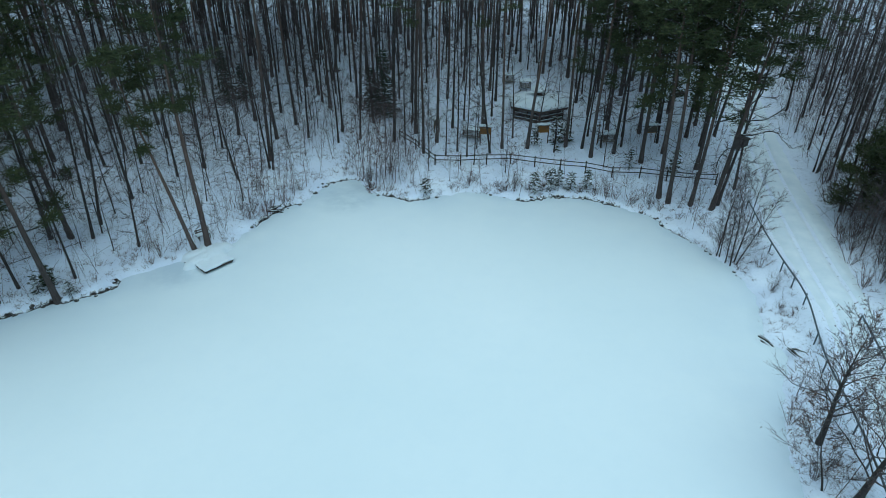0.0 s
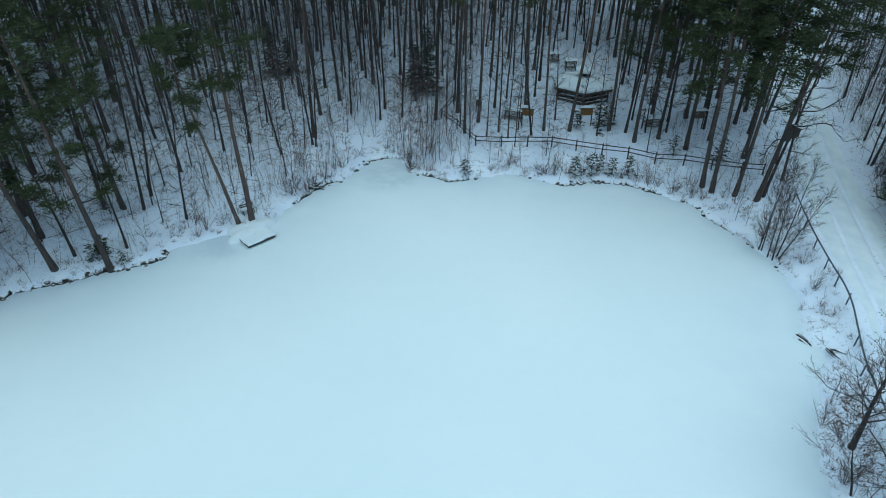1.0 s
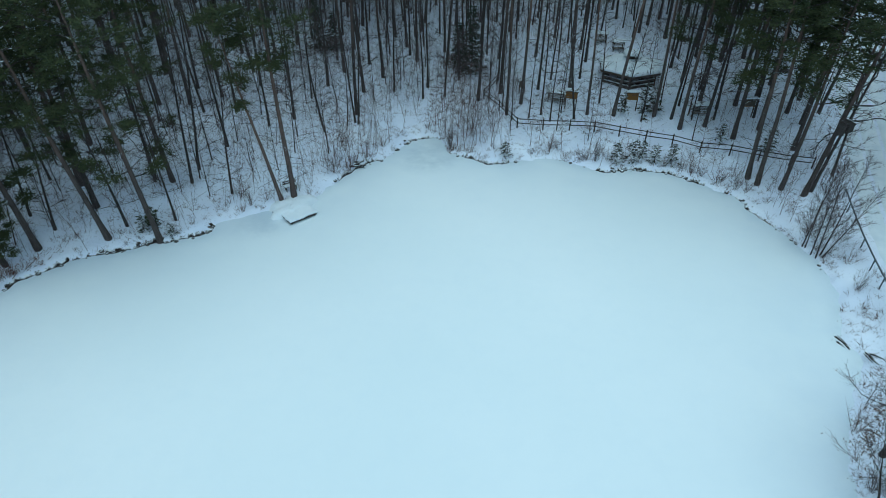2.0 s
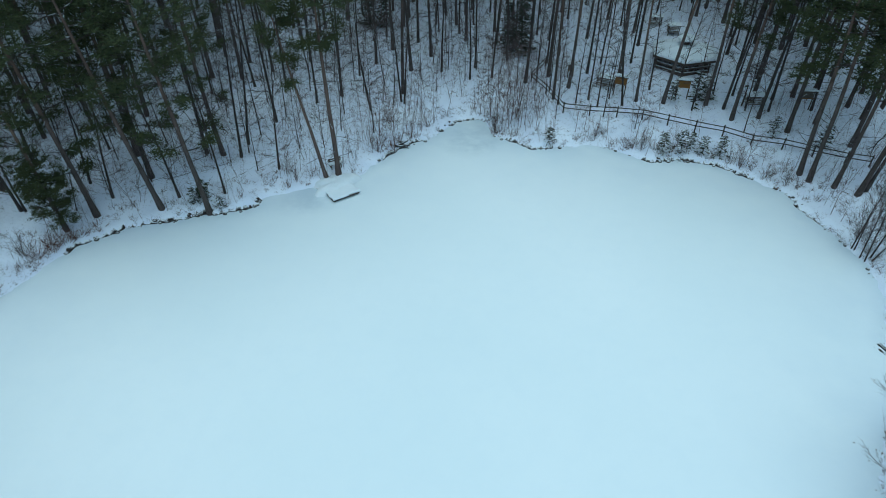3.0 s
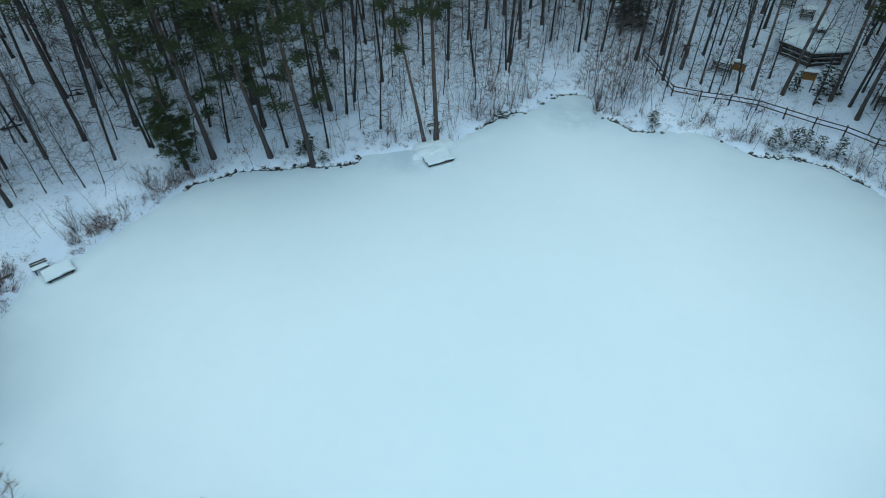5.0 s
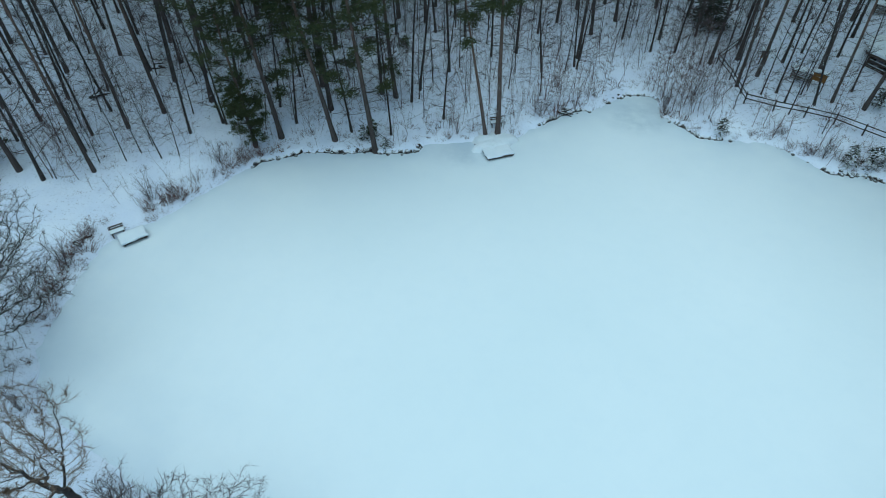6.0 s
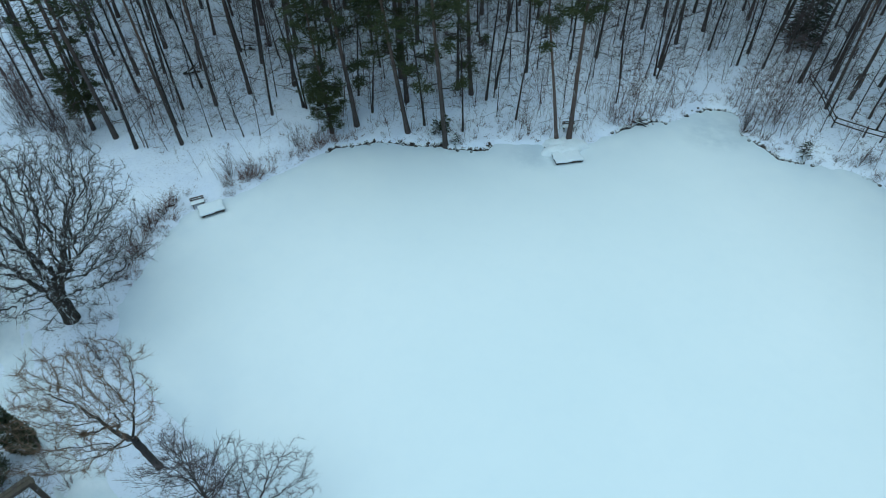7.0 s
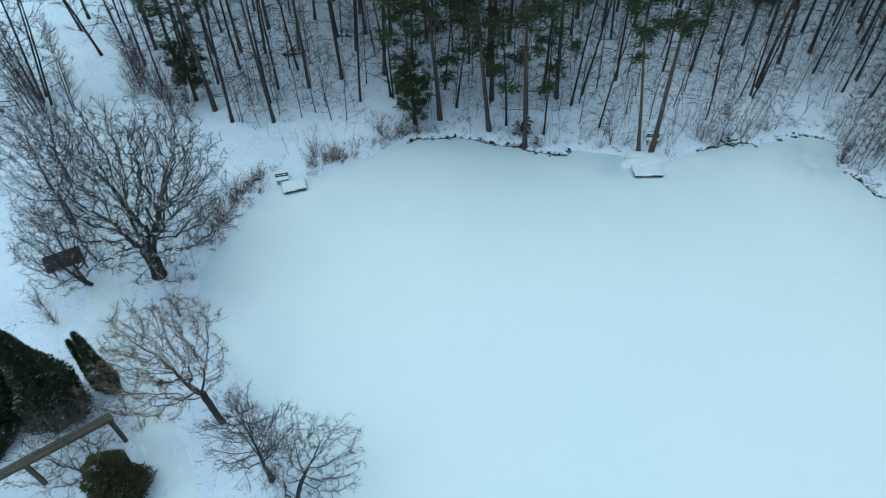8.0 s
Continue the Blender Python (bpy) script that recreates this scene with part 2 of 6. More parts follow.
def ground_height(x, y):
    x, y = np.asarray(x, float).ravel(), np.asarray(y, float).ravel()
    d = bank_distance(x, y)
    d = d + (0.22 * wave(x, y, 3.1, 5.0) + 0.16 * wave(x, y, 1.3, 3.0)) * np.exp(-(d / 1.6) ** 2)
    rise = np.interp(d, [-6, -0.6, 0, 0.35, 1.2, 4, 10, 30, 80, 400], [-0.9, -0.35, -0.04, 0.22, 0.45, 1.15, 1.9, 3.2, 6.0, 14.0])
    south = np.clip((24 - y) / 10, 0, 1)
    low = np.interp(d, [-6, -0.6, 0, 0.35, 1.2, 4, 10, 30, 80, 400], [-0.9, -0.35, -0.04, 0.18, 0.3, 0.5, 0.6, 0.8, 1.5, 6.0])
    west = np.clip((-18 - x) / 8, 0, 1)
    z = rise + (low - rise) * south * np.maximum(west, np.clip((8 - y) / 8, 0, 1))
    r = road_offset(x, y)
    half = np.clip(1.2 + 0.07 * (y - 24), 1.1, 2.3)
    flat = np.clip(1.5 - np.abs(r) / (half + 0.9), 0, 1) * np.clip((d - 0.8) / 1.5, 0, 1) * (x > 5)
    flat = np.clip(flat * 1.6, 0, 1)
    level = 1.15 + np.maximum(y - 45, 0) * 0.03
    z = z + (level - z) * flat * flat * (3 - 2 * flat)
    out = np.clip(d / 2, 0, 1)
    z = z + out * (0.16 * wave(x, y, 9.0) + 0.06 * wave(x, y, 2.7, 2.0)) * (1 - 0.8 * flat)
    z = z + np.clip(d / 0.5, 0, 1) * np.clip(1.6 - d / 6, 0.25, 1) * np.clip((y - 16) / 5, 0, 1) * 0.045 * (wave(x, y, 1.5, 7.0) + wave(y, x, 2.1, 1.0)) * (1 - flat)
    return z


def mesh_object(name, verts, faces, mat, parent=None, smooth=True):
    me = bpy.data.meshes.new(name)
    me.from_pydata(verts, [], faces)
    me.materials.append(mat)
    if smooth:
        me.shade_smooth()
    ob = new(name, me)
    ob.parent = parent
    return ob


def axis_steps(lo, hi, fine_lo, fine_hi, step):
    """Grid lines: even between fine_lo and fine_hi, growing coarser outwards."""
    mid = list(np.arange(fine_lo, fine_hi + 1e-6, step))
    s, a = step, fine_lo
    left = []
    while a > lo:
        s *= 1.13
        a -= s
        left.append(max(a, lo))
    s, a = step, fine_hi
    right = []
    while a < hi:
        s *= 1.13
        a += s
        right.append(min(a, hi))
    return np.array(left[::-1] + mid + right)


def build_ground():
    xs = axis_steps(-1500, 1500, -36, 24, 0.27)
    ys = axis_steps(-1200, 1800, 8, 50, 0.27)
    gx, gy = np.meshgrid(xs, ys)
    z = ground_height(gx, gy)
    verts = np.stack([gx.ravel(), gy.ravel(), z], 1)
    w, h = len(xs), len(ys)
    i = np.arange(w * h).reshape(h, w)
    faces = np.stack([i[:-1, :-1], i[:-1, 1:], i[1:, 1:], i[1:, :-1]], -1).reshape(-1, 4)
    ob = mesh_object("ground", verts.tolist(), faces.tolist(), SNOW)
    d, ro = bank_distance(gx.ravel(), gy.ravel()), road_offset(gx.ravel(), gy.ravel())
    x, y = gx.ravel(), gy.ravel()
    wood = np.clip((d - 3.0) / 5.0, 0, 1) * np.clip((np.abs(ro) - 2.2) / 1.5, 0, 1)
    wood = wood * np.clip((y - 13 - 0.12 * np.maximum(-x - 35, 0)) / 4, 0, 1)
    wood = np.where((x > 16) & (y < 26) & (ro < 2), 0, wood)
    wood = wood * (0.8 + 0.9 * np.clip((d - 18) / 16, 0, 1))
    at = ob.data.attributes.new("litter", "FLOAT", "POINT")
    at.data.foreach_set("value", wood.astype(np.float32))
    return tagged(ob, "snow-covered forest floor rising gently from the pond", "ground", kind="structure")


build_ground()


def build_ice():
    """A fine sheet over the pond that runs in under the bank; thin snow near the edge is kept as an attribute."""
    xs, ys = np.arange(-34, 21.01, 0.5), np.arange(-13, 49.01, 0.5)
    gx, gy = np.meshgrid(xs, ys)
    d = bank_distance(gx.ravel(), gy.ravel()).reshape(gx.shape)
    verts, faces, index = [], [], {}
    for j in range(len(ys) - 1):
        for i in range(len(xs) - 1):
            if d[j:j + 2, i:i + 2].min() < 0.6:
                q = []
                for a, b in ((j, i), (j, i + 1), (j + 1, i + 1), (j + 1, i)):
                    if (a, b) not in index:
                        index[a, b] = len(verts)
                        verts.append((xs[b], ys[a], 0.0))
                    q.append(index[a, b])
                faces.append(q)
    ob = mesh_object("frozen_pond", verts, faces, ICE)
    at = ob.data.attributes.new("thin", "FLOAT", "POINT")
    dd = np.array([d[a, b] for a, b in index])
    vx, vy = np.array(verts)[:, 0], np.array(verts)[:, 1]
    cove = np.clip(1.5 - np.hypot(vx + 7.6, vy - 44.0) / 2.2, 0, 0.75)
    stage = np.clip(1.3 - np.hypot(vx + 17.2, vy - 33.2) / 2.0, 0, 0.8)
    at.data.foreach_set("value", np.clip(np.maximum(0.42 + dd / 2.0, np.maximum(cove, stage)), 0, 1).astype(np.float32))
    # strength of the darker, bluer tone: greatest at the bank, fading over the ice
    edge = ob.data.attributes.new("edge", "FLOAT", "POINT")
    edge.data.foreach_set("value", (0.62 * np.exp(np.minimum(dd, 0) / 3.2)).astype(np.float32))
    return tagged(ob, "frozen pond under an even layer of pale snow", "frozen pond", kind="structure")


build_ice()


def build_road():
    """Packed snow on the forest road: two wheel ruts pressed into it."""
    ys = np.concatenate([np.arange(12, 60, 0.5), np.arange(60, 150, 2.0)])
    us = np.linspace(-1, 1, 33)
    verts = []
    for y in ys:
        n = y - 28.0
        mid = 22.7 + (0.185 * n + 0.0015 * n * n if n > 0 else 0.33 * n)
        half = min(max(1.2 + 0.07 * (y - 24), 1.0), 2.1)
        xs = mid + us * half
        z = ground_height(xs, np.full(len(xs), y))
        w = us * half
        rut = sum(np.exp(-((w - c) / 0.2) ** 2) for c in (-0.75, 0.75))
        ridge = sum(np.exp(-((w - c) / 0.16) ** 2) for c in (-1.1, -0.42, 0.42, 1.1))
        lift = 0.09 - 0.15 * rut + 0.03 * ridge - 0.11 * np.abs(us) ** 6
        lift = lift + 0.02 * wave(xs, np.full(len(xs), y), 1.7)
        verts += [(a, y, b + c) for a, b, c in zip(xs, z, lift)]
    k = len(us)
    faces = [(j * k + i, j * k + i + 1, (j + 1) * k + i + 1, (j + 1) * k + i) for j in range(len(ys) - 1) for i in range(k - 1)]
    ob = mesh_object("road", verts, faces, ROADSNOW)
    return tagged(ob, "snow-covered forest road with two wheel ruts", "road", kind="structure")


build_road()


def build_bank_edge():
    """Bare earth and roots showing under the snow along stretches of the shore."""
    n = len(SHORE)
    for first, last, height in ((-29.6, -20.2, 0.20), (5.6, 13.6, 0.19), (-4.6, -0.6, 0.17), (-13.4, -11.0, 0.19), (-9.6, -6.8, 0.13), (15.6, 17.2, 0.10)):
        on = [i for i in range(n) if first <= SHORE[i][0] <= last and SHORE[i][1] > 24]
        fine = []
        for i in on:
            a, b = SHORE[i], SHORE[(i + 1) % n]
            fine += [a + (b - a) * u for u in np.linspace(0, 1, 7)[:-1]]
        fine = np.array(fine)
        tan = np.gradient(fine, axis=0)
        tan /= np.linalg.norm(tan, axis=1)[:, None] + 1e-9
        out = np.stack([tan[:, 1], -tan[:, 0]], 1)
        d = (0.22 * wave(fine[:, 0], fine[:, 1], 3.1, 5.0) + 0.16 * wave(fine[:, 0], fine[:, 1], 1.3, 3.0))
        verts = []
        for k, (p, s) in enumerate(zip(fine, out)):
            j = math.sin(k * 1.7) * math.sin(k * 0.61 + 1) + 0.5 * math.sin(k * 0.23 + first)
            lip = max(height * (0.5 + 0.65 * j), -0.01)
            e = -d[k]
            for off, z in ((e - 0.06, -0.03), (e - 0.02 + 0.05 * j, lip * 0.6), (e + 0.10, lip), (e + 0.34, lip * 0.7), (e + 0.7, -0.1)):
                verts.append((p[0] + s[0] * off, p[1] + s[1] * off, z))
        faces = [(k * 5 + i, k * 5 + i + 1, k * 5 + i + 6, k * 5 + i + 5) for k in range(len(fine) - 1) for i in range(4)]
        tagged(mesh_object("earth_bank", verts, faces, EARTH), "dark bare earth edge of the bank under snow", "bank", kind="structure")


build_bank_edge()


def build_path():
    """Trodden track that passes between the oak, the thujas and the pond."""
    pts = np.array([(-72.0, 9.0), (-60.0, 8.6), (-50.0, 8.2), (-42.0, 6.6), (-36.6, 4.4), (-31.8, 1.4), (-28.0, -0.2), (-23.6, -0.6), (-18.6, -1.2), (-13.0, -2.4), (-8.0, -7.0)])
    s = np.linspace(0, len(pts) - 1, 160)
    line = np.stack([np.interp(s, range(len(pts)), pts[:, 0]), np.interp(s, range(len(pts)), pts[:, 1])], 1)
    for _ in range(14):
        line[1:-1] = (line[:-2] + 2 * line[1:-1] + line[2:]) / 4
    tan = np.gradient(line, axis=0)
    tan /= np.linalg.norm(tan, axis=1)[:, None]
    out = np.stack([tan[:, 1], -tan[:, 0]], 1)
    us = np.linspace(-1.15, 1.15, 21)
    verts = []
    for p, o in zip(line, out):
        q = p + us[:, None] * o
        z = ground_height(q[:, 0], q[:, 1])
        rut = sum(np.exp(-((us - c) / 0.16) ** 2) for c in (-0.62, 0.62))
        lift = 0.03 - 0.035 * rut - 0.07 * np.abs(us / 1.15) ** 6 + 0.015 * wave(q[:, 0], q[:, 1], 1.3)
        verts += [(a, b, c + d) for a, b, c, d in zip(q[:, 0], q[:, 1], z, lift)]
    k = len(us)
    faces = [(j * k + i, j * k + i + 1, (j + 1) * k + i + 1, (j + 1) * k + i) for j in range(len(line) - 1) for i in range(k - 1)]
    tagged(mesh_object("path", verts, faces, ROADSNOW), "snowy track with faint wheel ruts beside the pond", "path", kind="structure")


build_path()


# ---- growing things ----


def g(x, y):
    return float(ground_height([x], [y])[0])


class Grown:
    """Collects tubes and blades into one mesh."""

    def __init__(self):
        self.v, self.f, self.n = [], [], 0

    def tube(self, pts, radii, sides):
        pts = np.asarray(pts, float)
        d = pts[-1] - pts[0]
        d = d / (np.linalg.norm(d) + 1e-9)
        ref = np.array((1.0, 0, 0)) if abs(d[0]) < 0.8 else np.array((0, 1.0, 0))
        a = np.cross(d, ref)
        a /= np.linalg.norm(a)
        b = np.cross(d, a)
        ang = np.arange(sides) * 2 * np.pi / sides
        ring = np.cos(ang)[:, None] * a + np.sin(ang)[:, None] * b
        vs = (pts[:, None, :] + np.asarray(radii)[:, None, None] * ring[None]).reshape(-1, 3)
        self.v.append(vs)
        o = self.n
        for i in range(len(pts) - 1):
            for k in range(sides):
                k2 = (k + 1) % sides
                self.f.append((o + i * sides + k, o + i * sides + k2, o + (i + 1) * sides + k2, o + (i + 1) * sides + k))
        self.n += len(vs)

    def blades(self, at, way, length, width, rng):
        """Thin pointed triangles: needles in bundles, or leaves."""
        at, way = np.asarray(at), np.asarray(way)
        way = way / (np.linalg.norm(way, axis=1)[:, None] + 1e-9)
        r = rng.normal(size=way.shape)
        side = np.cross(way, r)
        side /= np.linalg.norm(side, axis=1)[:, None] + 1e-9
        w, l = np.asarray(width).reshape(-1, 1), np.asarray(length).reshape(-1, 1)
        p = np.stack([at - side * w, at + side * w, at + way * l], 1).reshape(-1, 3)
        self.v.append(p)
        o = self.n
        self.f += [(o + 3 * i, o + 3 * i + 1, o + 3 * i + 2) for i in range(len(at))]
        self.n += len(p)

    def data(self, name, mat, smooth=True):
        me = bpy.data.meshes.new(name)
        v = np.concatenate(self.v) if self.v else np.zeros((0, 3))
        me.from_pydata(v.tolist(), [], self.f)
        me.materials.append(mat)
        if smooth:
            me.shade_smooth()
        return me

    def arrays(self):
        return np.concatenate(self.v), self.f


def unit(v):
    return v / (np.linalg.norm(v) + 1e-9)


def wander(start, way, length, steps, bend, rng, lift=0.0):
    """A crooked line of points."""
    p, d, out = np.array(start, float), unit(np.array(way, float)), [np.array(start, float)]
    for _ in range(steps):
        d = unit(d + rng.normal(size=3) * bend + np.array((0, 0, lift)))
        p = p + d * length / steps
        out.append(p)
    return np.array(out)


def trunk_line(h, r, rng, bend=0.012, steps=12, tip=0.15):
    pts = wander((0, 0, -0.3), (0, 0, 1), h + 0.3, steps, bend, rng, 0.12)
    t = np.linspace(0, 1, steps + 1)
    rad = r * (1 - (1 - tip) * t ** 0.9)
    rad[0] *= 1.35
    return pts, rad


def along(pts, u):
    s = u * (len(pts) - 1)
    i = min(int(s), len(pts) - 2)
    return pts[i] + (pts[i + 1] - pts[i]) * (s - i)


def tufts(mesh, centres, n, size, width, rng, up=0.35):
    """Bundles of needles round each centre."""
    c = np.repeat(np.asarray(centres), n, 0)
    w = rng.normal(size=c.shape)
    w[:, 2] = w[:, 2] * 0.7 + up
    l = size * rng.uniform(0.6, 1.25, len(c))
    mesh.blades(c + rng.normal(size=c.shape) * size * 0.25, w, l, width * rng.uniform(0.7, 1.4, len(c)), rng)


def pads(mesh, centres, way, n, size, width, rng):
    """Flat sprays of needles along a bough, spread sideways more than upwards."""
    c = np.repeat(np.asarray(centres), n, 0)
    c = c + rng.normal(size=c.shape) * np.array((0.5, 0.5, 0.16)) * size
    w = unit(way) * 0.5 + rng.normal(size=c.shape) * np.array((0.8, 0.8, 0.35)) + np.array((0, 0, 0.25))
    mesh.blades(c, w, size * rng.uniform(0.6, 1.25, len(c)), width * rng.uniform(0.7, 1.4, len(c)), rng)


def pine_meshes(seed, h=18.0, r=0.2, start=0.5, spread=2.6, limbs=26, needles_each=9, low=0, fine=True, blade=1.0):
    """Scots pine: bare trunk with dead stubs, and a crown of tufted boughs above."""
    rng = np.random.default_rng(seed)
    trunk, boughs, foliage = Grown(), Grown(), Grown()
    pts, rad = trunk_line(h, r, rng)
    trunk.tube(pts, rad, 9 if fine else 6)
    for _ in range(24 if fine else 5):
        u = rng.uniform(0.10, start + 0.15)
        a = rng.uniform(0, 6.28)
        w = (math.cos(a), math.sin(a), rng.uniform(-0.25, 0.35))
        l = rng.uniform(0.5, 2.3)
        dead = wander(along(pts, u), w, l, 4, 0.2, rng)
        boughs.tube(dead, np.linspace(0.021, 0.006, 5), 3)
        m = 4 if fine else 1
        at = np.array([along(dead, v) for v in rng.uniform(0.25, 0.95, m)])
        boughs.blades(at, unit(np.array(w)) + rng.normal(size=(m, 3)) * 0.6, l * rng.uniform(0.2, 0.45, m), np.full(m, 0.009), rng)
    for k in range(limbs + low):
        u = start + (1 - start) * ((k + rng.uniform(0, 0.8)) / limbs) ** 0.85 if k < limbs else rng.uniform(0.12, start)
        u = min(u, 0.985)
        v = (u - start) / (1 - start) if u > start else 0.15
        l = spread * (0.45 + 0.75 * math.sin(math.pi * min(0.15 + 0.75 * v, 1.0))) * rng.uniform(0.6, 1.15)
        if u < start:
            l *= 0.75
        a = k * 2.4 + rng.uniform(-0.5, 0.5)
        w = np.array((math.cos(a), math.sin(a), rng.uniform(-0.05, 0.3) + 0.55 * max(v - 0.5, 0)))
        steps = 5 if fine else 2
        line = wander(along(pts, u), w, l, steps, 0.14, rng, 0.04)
        boughs.tube(line, np.linspace(0.05 * (1.15 - 0.6 * v), 0.012, steps + 1), 4 if fine else 3)
        spots = []
        for j in range(6 if fine else 3):
            s = rng.uniform(0.35, 1.0)
            q = along(line, s)
            w2 = unit(w + rng.normal(size=3) * 0.75)
            l2 = l * rng.uniform(0.2, 0.42)
            sub = wander(q, w2, l2, 3, 0.15, rng, 0.05)
            boughs.blades(sub[:1], (sub[-1] - sub[0])[None], [l2], [0.022], rng)
            for s2 in (0.55, 1.0):
                spots.append(along(sub, s2) + rng.normal(size=3) * 0.1)
        spots.append(line[-1])
        spots = np.array(spots)
        if fine:
            pads(foliage, spots, w, needles_each * 2, 0.36 * blade, 0.034 * blade, rng)
        else:
            tufts(foliage, spots, needles_each, 0.75, 0.10, rng, 0.3)
    return trunk, boughs, foliage


def bare_meshes(seed, h=15.0, r=0.12, start=0.3, limbs=16, reach=2.2, twig=4, lean=0.02, sides=7, fine=0.015, rise=0.0, limb=0.23, ends=24):
    """Slender leafless forest tree with rising side branches."""
    rng = np.random.default_rng(seed)
    trunk, crown = Grown(), Grown()
    pts, rad = trunk_line(h, r, rng, bend=lean, steps=11, tip=0.08)
    trunk.tube(pts, rad, sides)
    for k in range(limbs):
        u = start + (0.97 - start) * (k + rng.uniform(0, 0.9)) / limbs
        a = k * 2.4 + rng.uniform(-0.6, 0.6)
        w = np.array((math.cos(a), math.sin(a), rng.uniform(0.05, 0.9) + rise))
        l = reach * (1.15 - 0.75 * u) * rng.uniform(0.6, 1.3)
        line = wander(along(pts, u), w, l, 4, 0.16, rng, 0.06)
        crown.tube(line, np.linspace(r * limb, min(0.007, r * limb * 0.5), 5), 3)
        for j in range(twig):
            q = along(line, rng.uniform(0.3, 0.95))
            w2 = unit(unit(w) + rng.normal(size=3) * 0.6 + np.array((0, 0, 0.2)))
            l2 = l * rng.uniform(0.25, 0.5)
            crown.blades(q[None], w2[None], [l2], [fine], rng)
        n = ends
        at = np.array([along(line, v) for v in rng.uniform(0.3, 1, n)])
        crown.blades(at, unit(w) + rng.normal(size=(n, 3)) * 0.6, l * rng.uniform(0.15, 0.45, n), np.full(n, fine * 0.75), rng)
    return trunk, crown


def spruce_meshes(seed, h=5.0, spread=1.3, layers=16, each=7, m=9):
    """Young spruce: whorls of drooping boughs with flat sprays of needles."""
    rng = np.random.default_rng(seed)
    trunk, foliage = Grown(), Grown()
    pts, rad = trunk_line(h, 0.02 + h * 0.011, rng, bend=0.008, steps=8)
    trunk.tube(pts, rad, 6)
    for k in range(layers):
        u = 0.06 + 0.92 * k / layers
        l0 = spread * (1 - u) ** 0.85 + 0.12
        for j in range(each):
            a = j * 6.28 / each + k * 0.7 + rng.uniform(-0.3, 0.3)
            w = np.array((math.cos(a), math.sin(a), rng.uniform(-0.3, 0.1)))
            line = wander(along(pts, u), w, l0 * rng.uniform(0.6, 1.15), 3, 0.1, rng, -0.04)
            trunk.tube(line, (0.015, 0.012, 0.008, 0.004), 3)
            at = np.array([along(line, s) for s in rng.uniform(0.15, 1, m)])
            side = np.cross(np.tile(unit(w), (m, 1)), (0, 0, 1)) * rng.choice([-1, 1], m)[:, None]
            foliage.blades(at, side + unit(w) * 0.9 + rng.normal(size=(m, 3)) * 0.25, rng.uniform(0.22, 0.5, m) * (0.6 + l0 * 0.4), rng.uniform(0.04, 0.08, m), rng)
    return trunk, foliage


def shrub_meshes(seed, h=2.2, stems=11, spread=0.55, twig=15):
    """Leafless shrub: many thin stems from one stool."""
    rng = np.random.default_rng(seed)
    m = Grown()
    for k in range(stems):
        a = rng.uniform(0, 6.28)
        s = rng.uniform(0.1, 1) * spread
        l = h * rng.uniform(0.5, 1.1)
        base = (math.cos(a) * 0.25 * s, math.sin(a) * 0.25 * s, -0.1)
        line = wander(base, (math.cos(a) * s, math.sin(a) * s, 1), l, 5, 0.1, rng)
        m.tube(line, np.linspace(0.014, 0.005, 6), 3)
        for j in range(twig):
            q = along(line, rng.uniform(0.25, 0.98))
            w = unit(rng.normal(size=3) * 0.8 + np.array((math.cos(a) * 0.3, math.sin(a) * 0.3, 0.8)))
            m.blades(q[None], w[None], [l * rng.uniform(0.15, 0.4)], [0.008], rng)
    return m


def child(name, data, parent, label=""):
    ob = new(name, data)
    ob.parent = parent
    if label:
        tagged(ob, label)
    return ob


def stand(x, y, lean=(0.0, 0.0), size=1.0, turn=0.0, sink=0.05):
    """A pose on the ground at (x, y), leaning by metres sideways for each metre up."""
    axis = Vector((lean[0], lean[1], 1)).normalized()
    q = Vector((0, 0, 1)).rotation_difference(axis).to_matrix().to_4x4()
    return Matrix.Translation((x, y, g(x, y) - sink)) @ q @ Matrix.Rotation(turn, 4, "Z") @ Matrix.Scale(size, 4)


class Kind:
    """A kind of plant: some built variants, of which each plant is a copy."""

    def __init__(self, name, label, category, group, variants):
        self.name, self.label, self.category, self.group, self.variants, self.count = name, label, category, group, variants, 0

    def plant(self, x, y, lean=(0.0, 0.0), size=1.0, turn=None, which=None, label="", sink=0.05):
        k = self.count if which is None else which
        self.count += 1
        root = new(self.name)
        root.empty_display_size = 0.3
        for name, data in self.variants[k % len(self.variants)]:
            child(name, data, root)
        root.matrix_world = stand(x, y, lean, size, self.count * 2.39 if turn is None else turn, sink)
        return tagged(root, label or self.label, self.category, self.group)


def two_tone(name, a, mat_a, b, mat_b):
    """One mesh out of two, each half with its own material."""
    va, fa = a.arrays()
    vb, fb = b.arrays()
    me = bpy.data.meshes.new(name)
    me.from_pydata(np.concatenate([va, vb]).tolist(), [], fa + [tuple(i + len(va) for i in q) for q in fb])
    me.materials.append(mat_a)
    me.materials.append(mat_b)
    me.polygons.foreach_set("material_index", np.array([0] * len(fa) + [1] * len(fb), np.int32))
    return me


def pine_variant(seed, bark_mat=None, **kw):
    t, b, f = pine_meshes(seed, **kw)
    return [("trunk", t.data("pine_trunk", bark_mat or PINE_BARK)), ("crown", two_tone("pine_crown", b, BOUGH_BARK, f, PINE_NEEDLE))]


